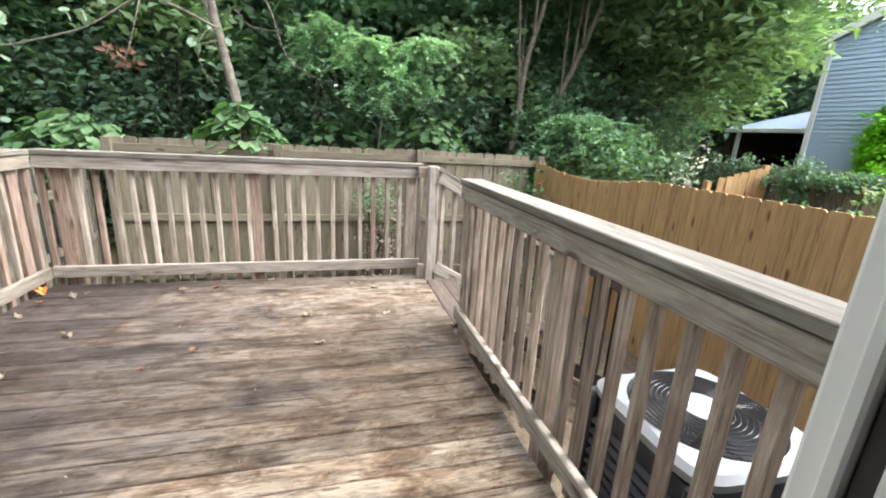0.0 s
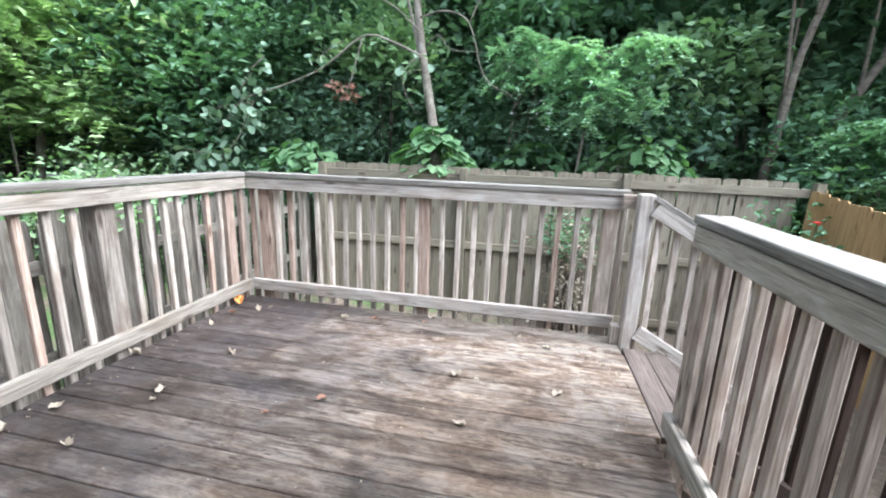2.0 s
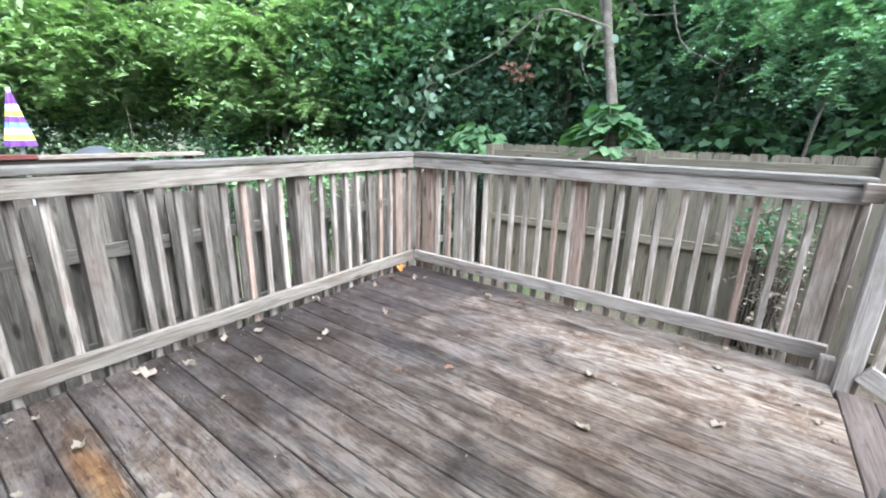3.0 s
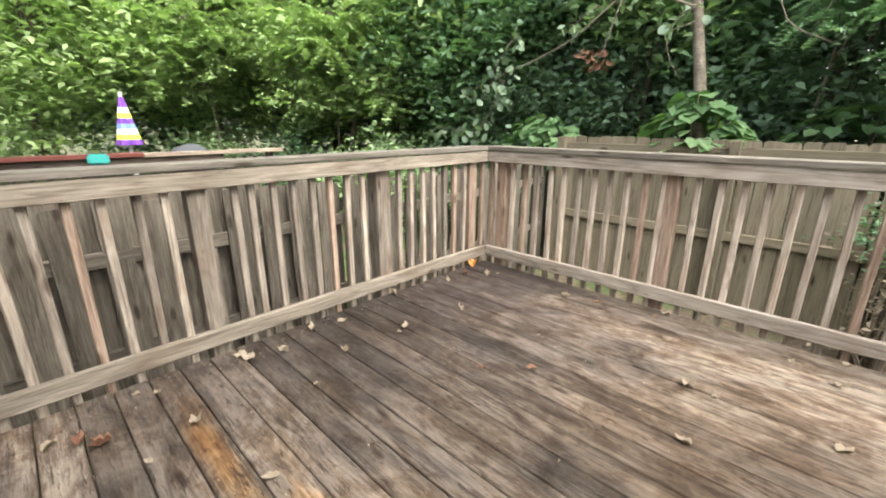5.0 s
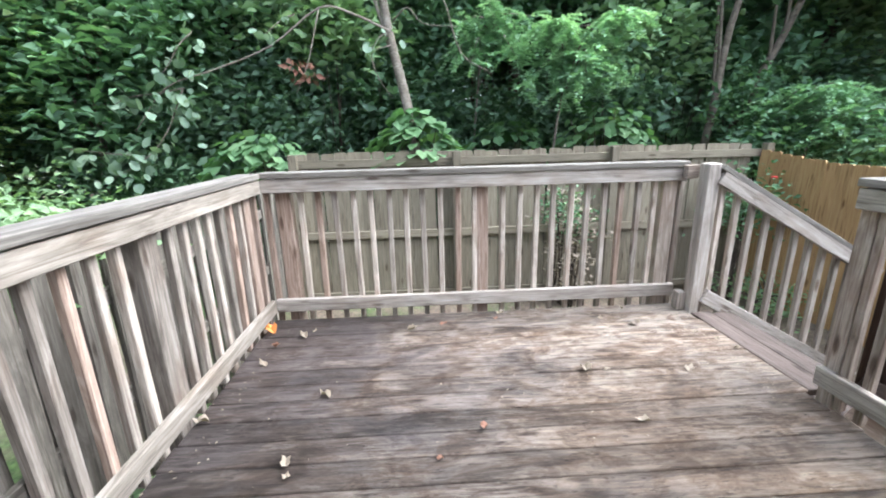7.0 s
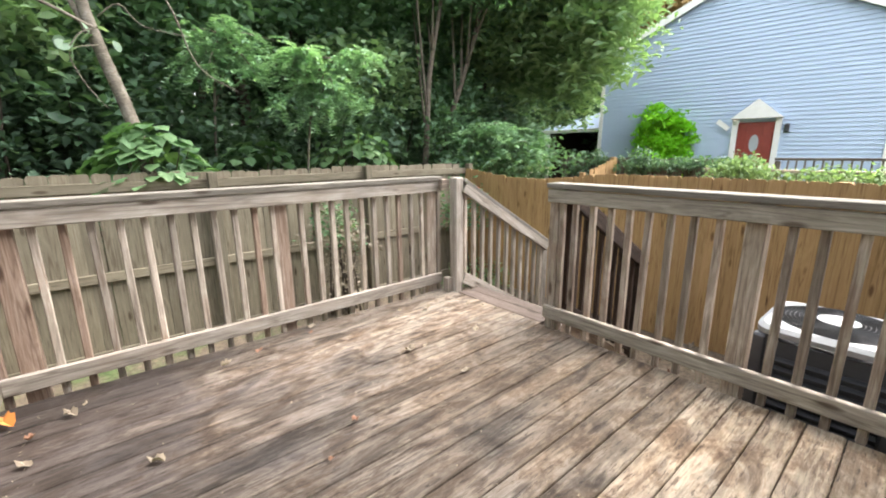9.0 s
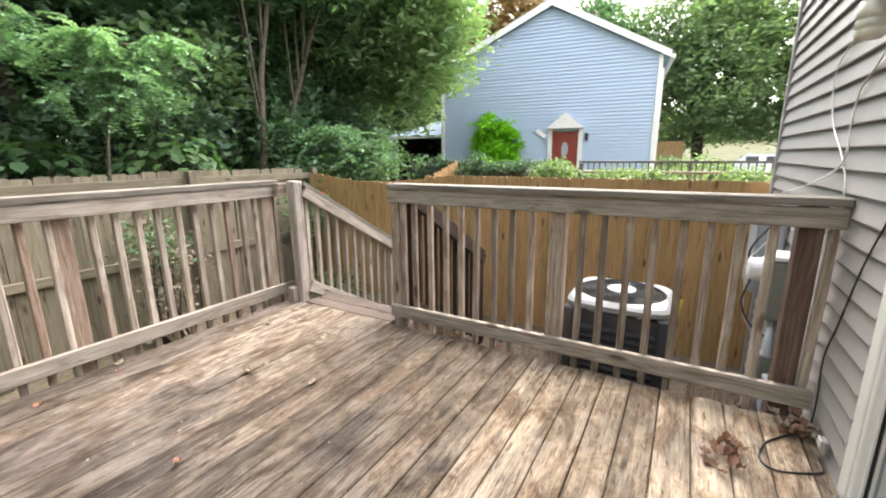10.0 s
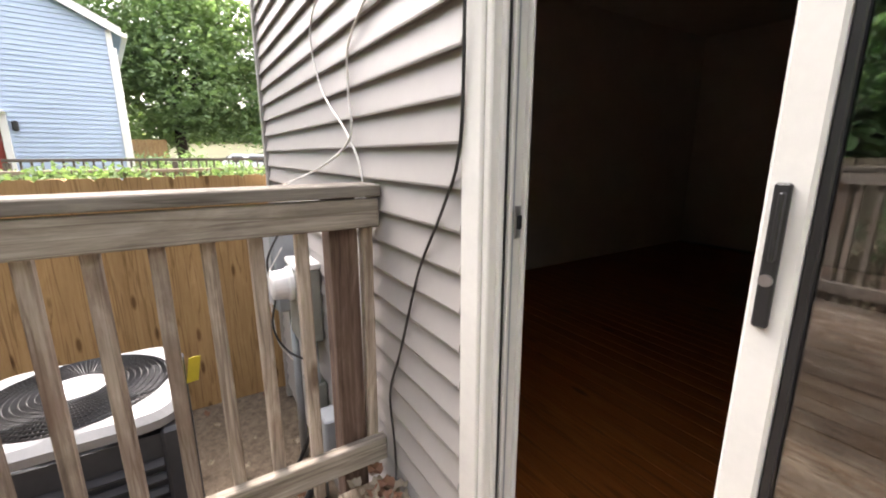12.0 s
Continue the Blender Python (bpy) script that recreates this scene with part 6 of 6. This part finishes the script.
for k, (x, y) in enumerate(((-9.5, 0.6), (-9.8, 2.2), (-9.2, 3.8), (-7.5, 4.6), (-5.2, 5.4), (-4.2, 6.6))):
    shrub("shrub", (x, y, 0.25), (0.9, 0.9, 0.8), M["leaf"] if k % 2 else M["leaf_light"], "bushy green undergrowth beyond the side fence", 540 + k, 0.09, 110, 36, 0.2, group="undergrowth beyond the side fence")

# ---- fallen leaves ----
LEAFCUP = {}


def litter(x, y, size, mat, seed, z=0.001, label="dry curled fallen leaf on the deck"):
    rng = random.Random(seed)
    key = (mat, seed % 5)
    if key not in LEAFCUP:
        v, f = broad_leaf(1.0)
        v = [(a, b, abs(c) * 1.2 + 0.10 * abs(math.sin(a * 4 + seed)) + 0.10 * abs(b) * (1 + math.sin(seed)) + 0.03) for a, b, c in v]
        LEAFCUP[key] = mesh_of("leaf", v, f, M[mat])
    size *= 1.3 if z == 0.001 else 1.0
    ob = new("fallen_leaf", LEAFCUP[key])
    ob.matrix_basis = Matrix.LocRotScale((x, y, z), Euler((rng.uniform(-0.25, 0.25), rng.uniform(-0.25, 0.1), rng.uniform(0, 6.28))), (size, size * rng.uniform(0.4, 0.85), size * rng.uniform(1.2, 2.6)))
    return tagged(ob, label, "leaf", "fallen leaves")


LARGE = [(-1.28, 2.61), (-1.37, 2.2), (-0.91, 3.31), (-1.57, 3.27), (-1.71, 2.94), (0.08, 2.77), (0.21, 2.31), (0.65, 3.5), (0.63, 2.68), (-1.74, 1.92), (-1.81, 2.47),
         (-1.37, 0.99), (-0.82, 1.1), (-1.75, 1.35), (-1.69, 1.37), (-1.61, 1.52), (-1.74, 1.74), (-1.41, 1.75), (-1.59, 0.51), (-0.22, 3.52), (0.63, 3.29)]
SMALL = [(0.19, 2.73), (0.61, 3.25), (1.02, 2.99), (1.05, 2.9), (-1.35, 2.12), (-1.77, 0.86), (-1.72, 0.92), (-1.22, 0.79), (-1.22, 1.49), (-1.54, 3.35), (0.93, 3.1), (0.42, 3.35)]
for i, (x, y) in enumerate(LARGE):
    litter(x, y, 0.052, "leaf_dead", i)
for i, (x, y) in enumerate(SMALL):
    litter(x, y, 0.026, "leaf_dead", 30 + i)
for i, (x, y) in enumerate(((-0.52, 2.34), (-1.49, 0.64), (-1.46, 0.70), (-1.53, 0.61), (-1.2, 0.46))):
    litter(x, y, 0.05, "leaf_red", 50 + i, label="curled red-brown fallen leaf on the deck")
litter(-1.8, 3.35, 0.085, "leaf_orange", 3, label="bright orange fallen leaf in the deck corner")
for i, (x, y) in enumerate(((-1.72, 3.18), (-0.68, 3.37), (-0.3, 3.43), (-0.73, 2.16))):
    litter(x, y, 0.045 if i < 2 else 0.028, "leaf_red", 7 + i, label="dark curled fallen leaf on the deck")
heap = random.Random(8)
for i in range(16):
    litter(0.60 + heap.uniform(-0.10, 0.10), 0.38 + heap.uniform(-0.05, 0.05), heap.uniform(0.035, 0.075), "leaf_red", 20 + i, 0.002 + 0.006 * (i % 4), "crumpled brown oak leaf in a small heap")
for i in range(22):
    litter(0.97 + heap.uniform(-0.07, 0.1), 0.07 + heap.uniform(-0.05, 0.08), heap.uniform(0.035, 0.07), "leaf_red" if i % 3 == 0 else "leaf_dead", 40 + i, 0.002 + 0.006 * (i % 5), "dry leaf heaped against the siding")
for i in range(110):
    x, y = heap.uniform(1.2, 3.0), heap.uniform(0.1, 2.2)
    litter(x, y, heap.uniform(0.04, 0.09), "leaf_dead" if i % 3 else "leaf_red", 60 + i, GROUND + 0.045, "dry fallen leaf on the bare soil")

# countless flecks of bark, seed and leaf on the boards
fleck_rng = np.random.default_rng(4)
flecks = np.stack([fleck_rng.uniform(-1.75, 1.0, 130), fleck_rng.uniform(0.1, 3.45, 130), np.full(130, 0.006)], 1)
crumbs = np.stack([fleck_rng.normal(0.98, 0.05, 60), fleck_rng.uniform(2.5, 3.4, 60), np.full(60, 0.006)], 1)
edge = np.stack([fleck_rng.normal(-1.74, 0.05, 90), fleck_rng.uniform(0.2, 3.4, 90), np.full(90, 0.006)], 1)
all_flecks = np.concatenate([flecks, crumbs, edge])
tagged(new("deck_debris", leaf_mesh("deck_debris", all_flecks, fleck_rng.uniform(0.005, 0.016, len(all_flecks)), M["leaf_dead"], flat=0.3, droop=0, seed=4)), "tiny flecks of dry leaf and bark scattered on the deck", "debris", kind="stuff")
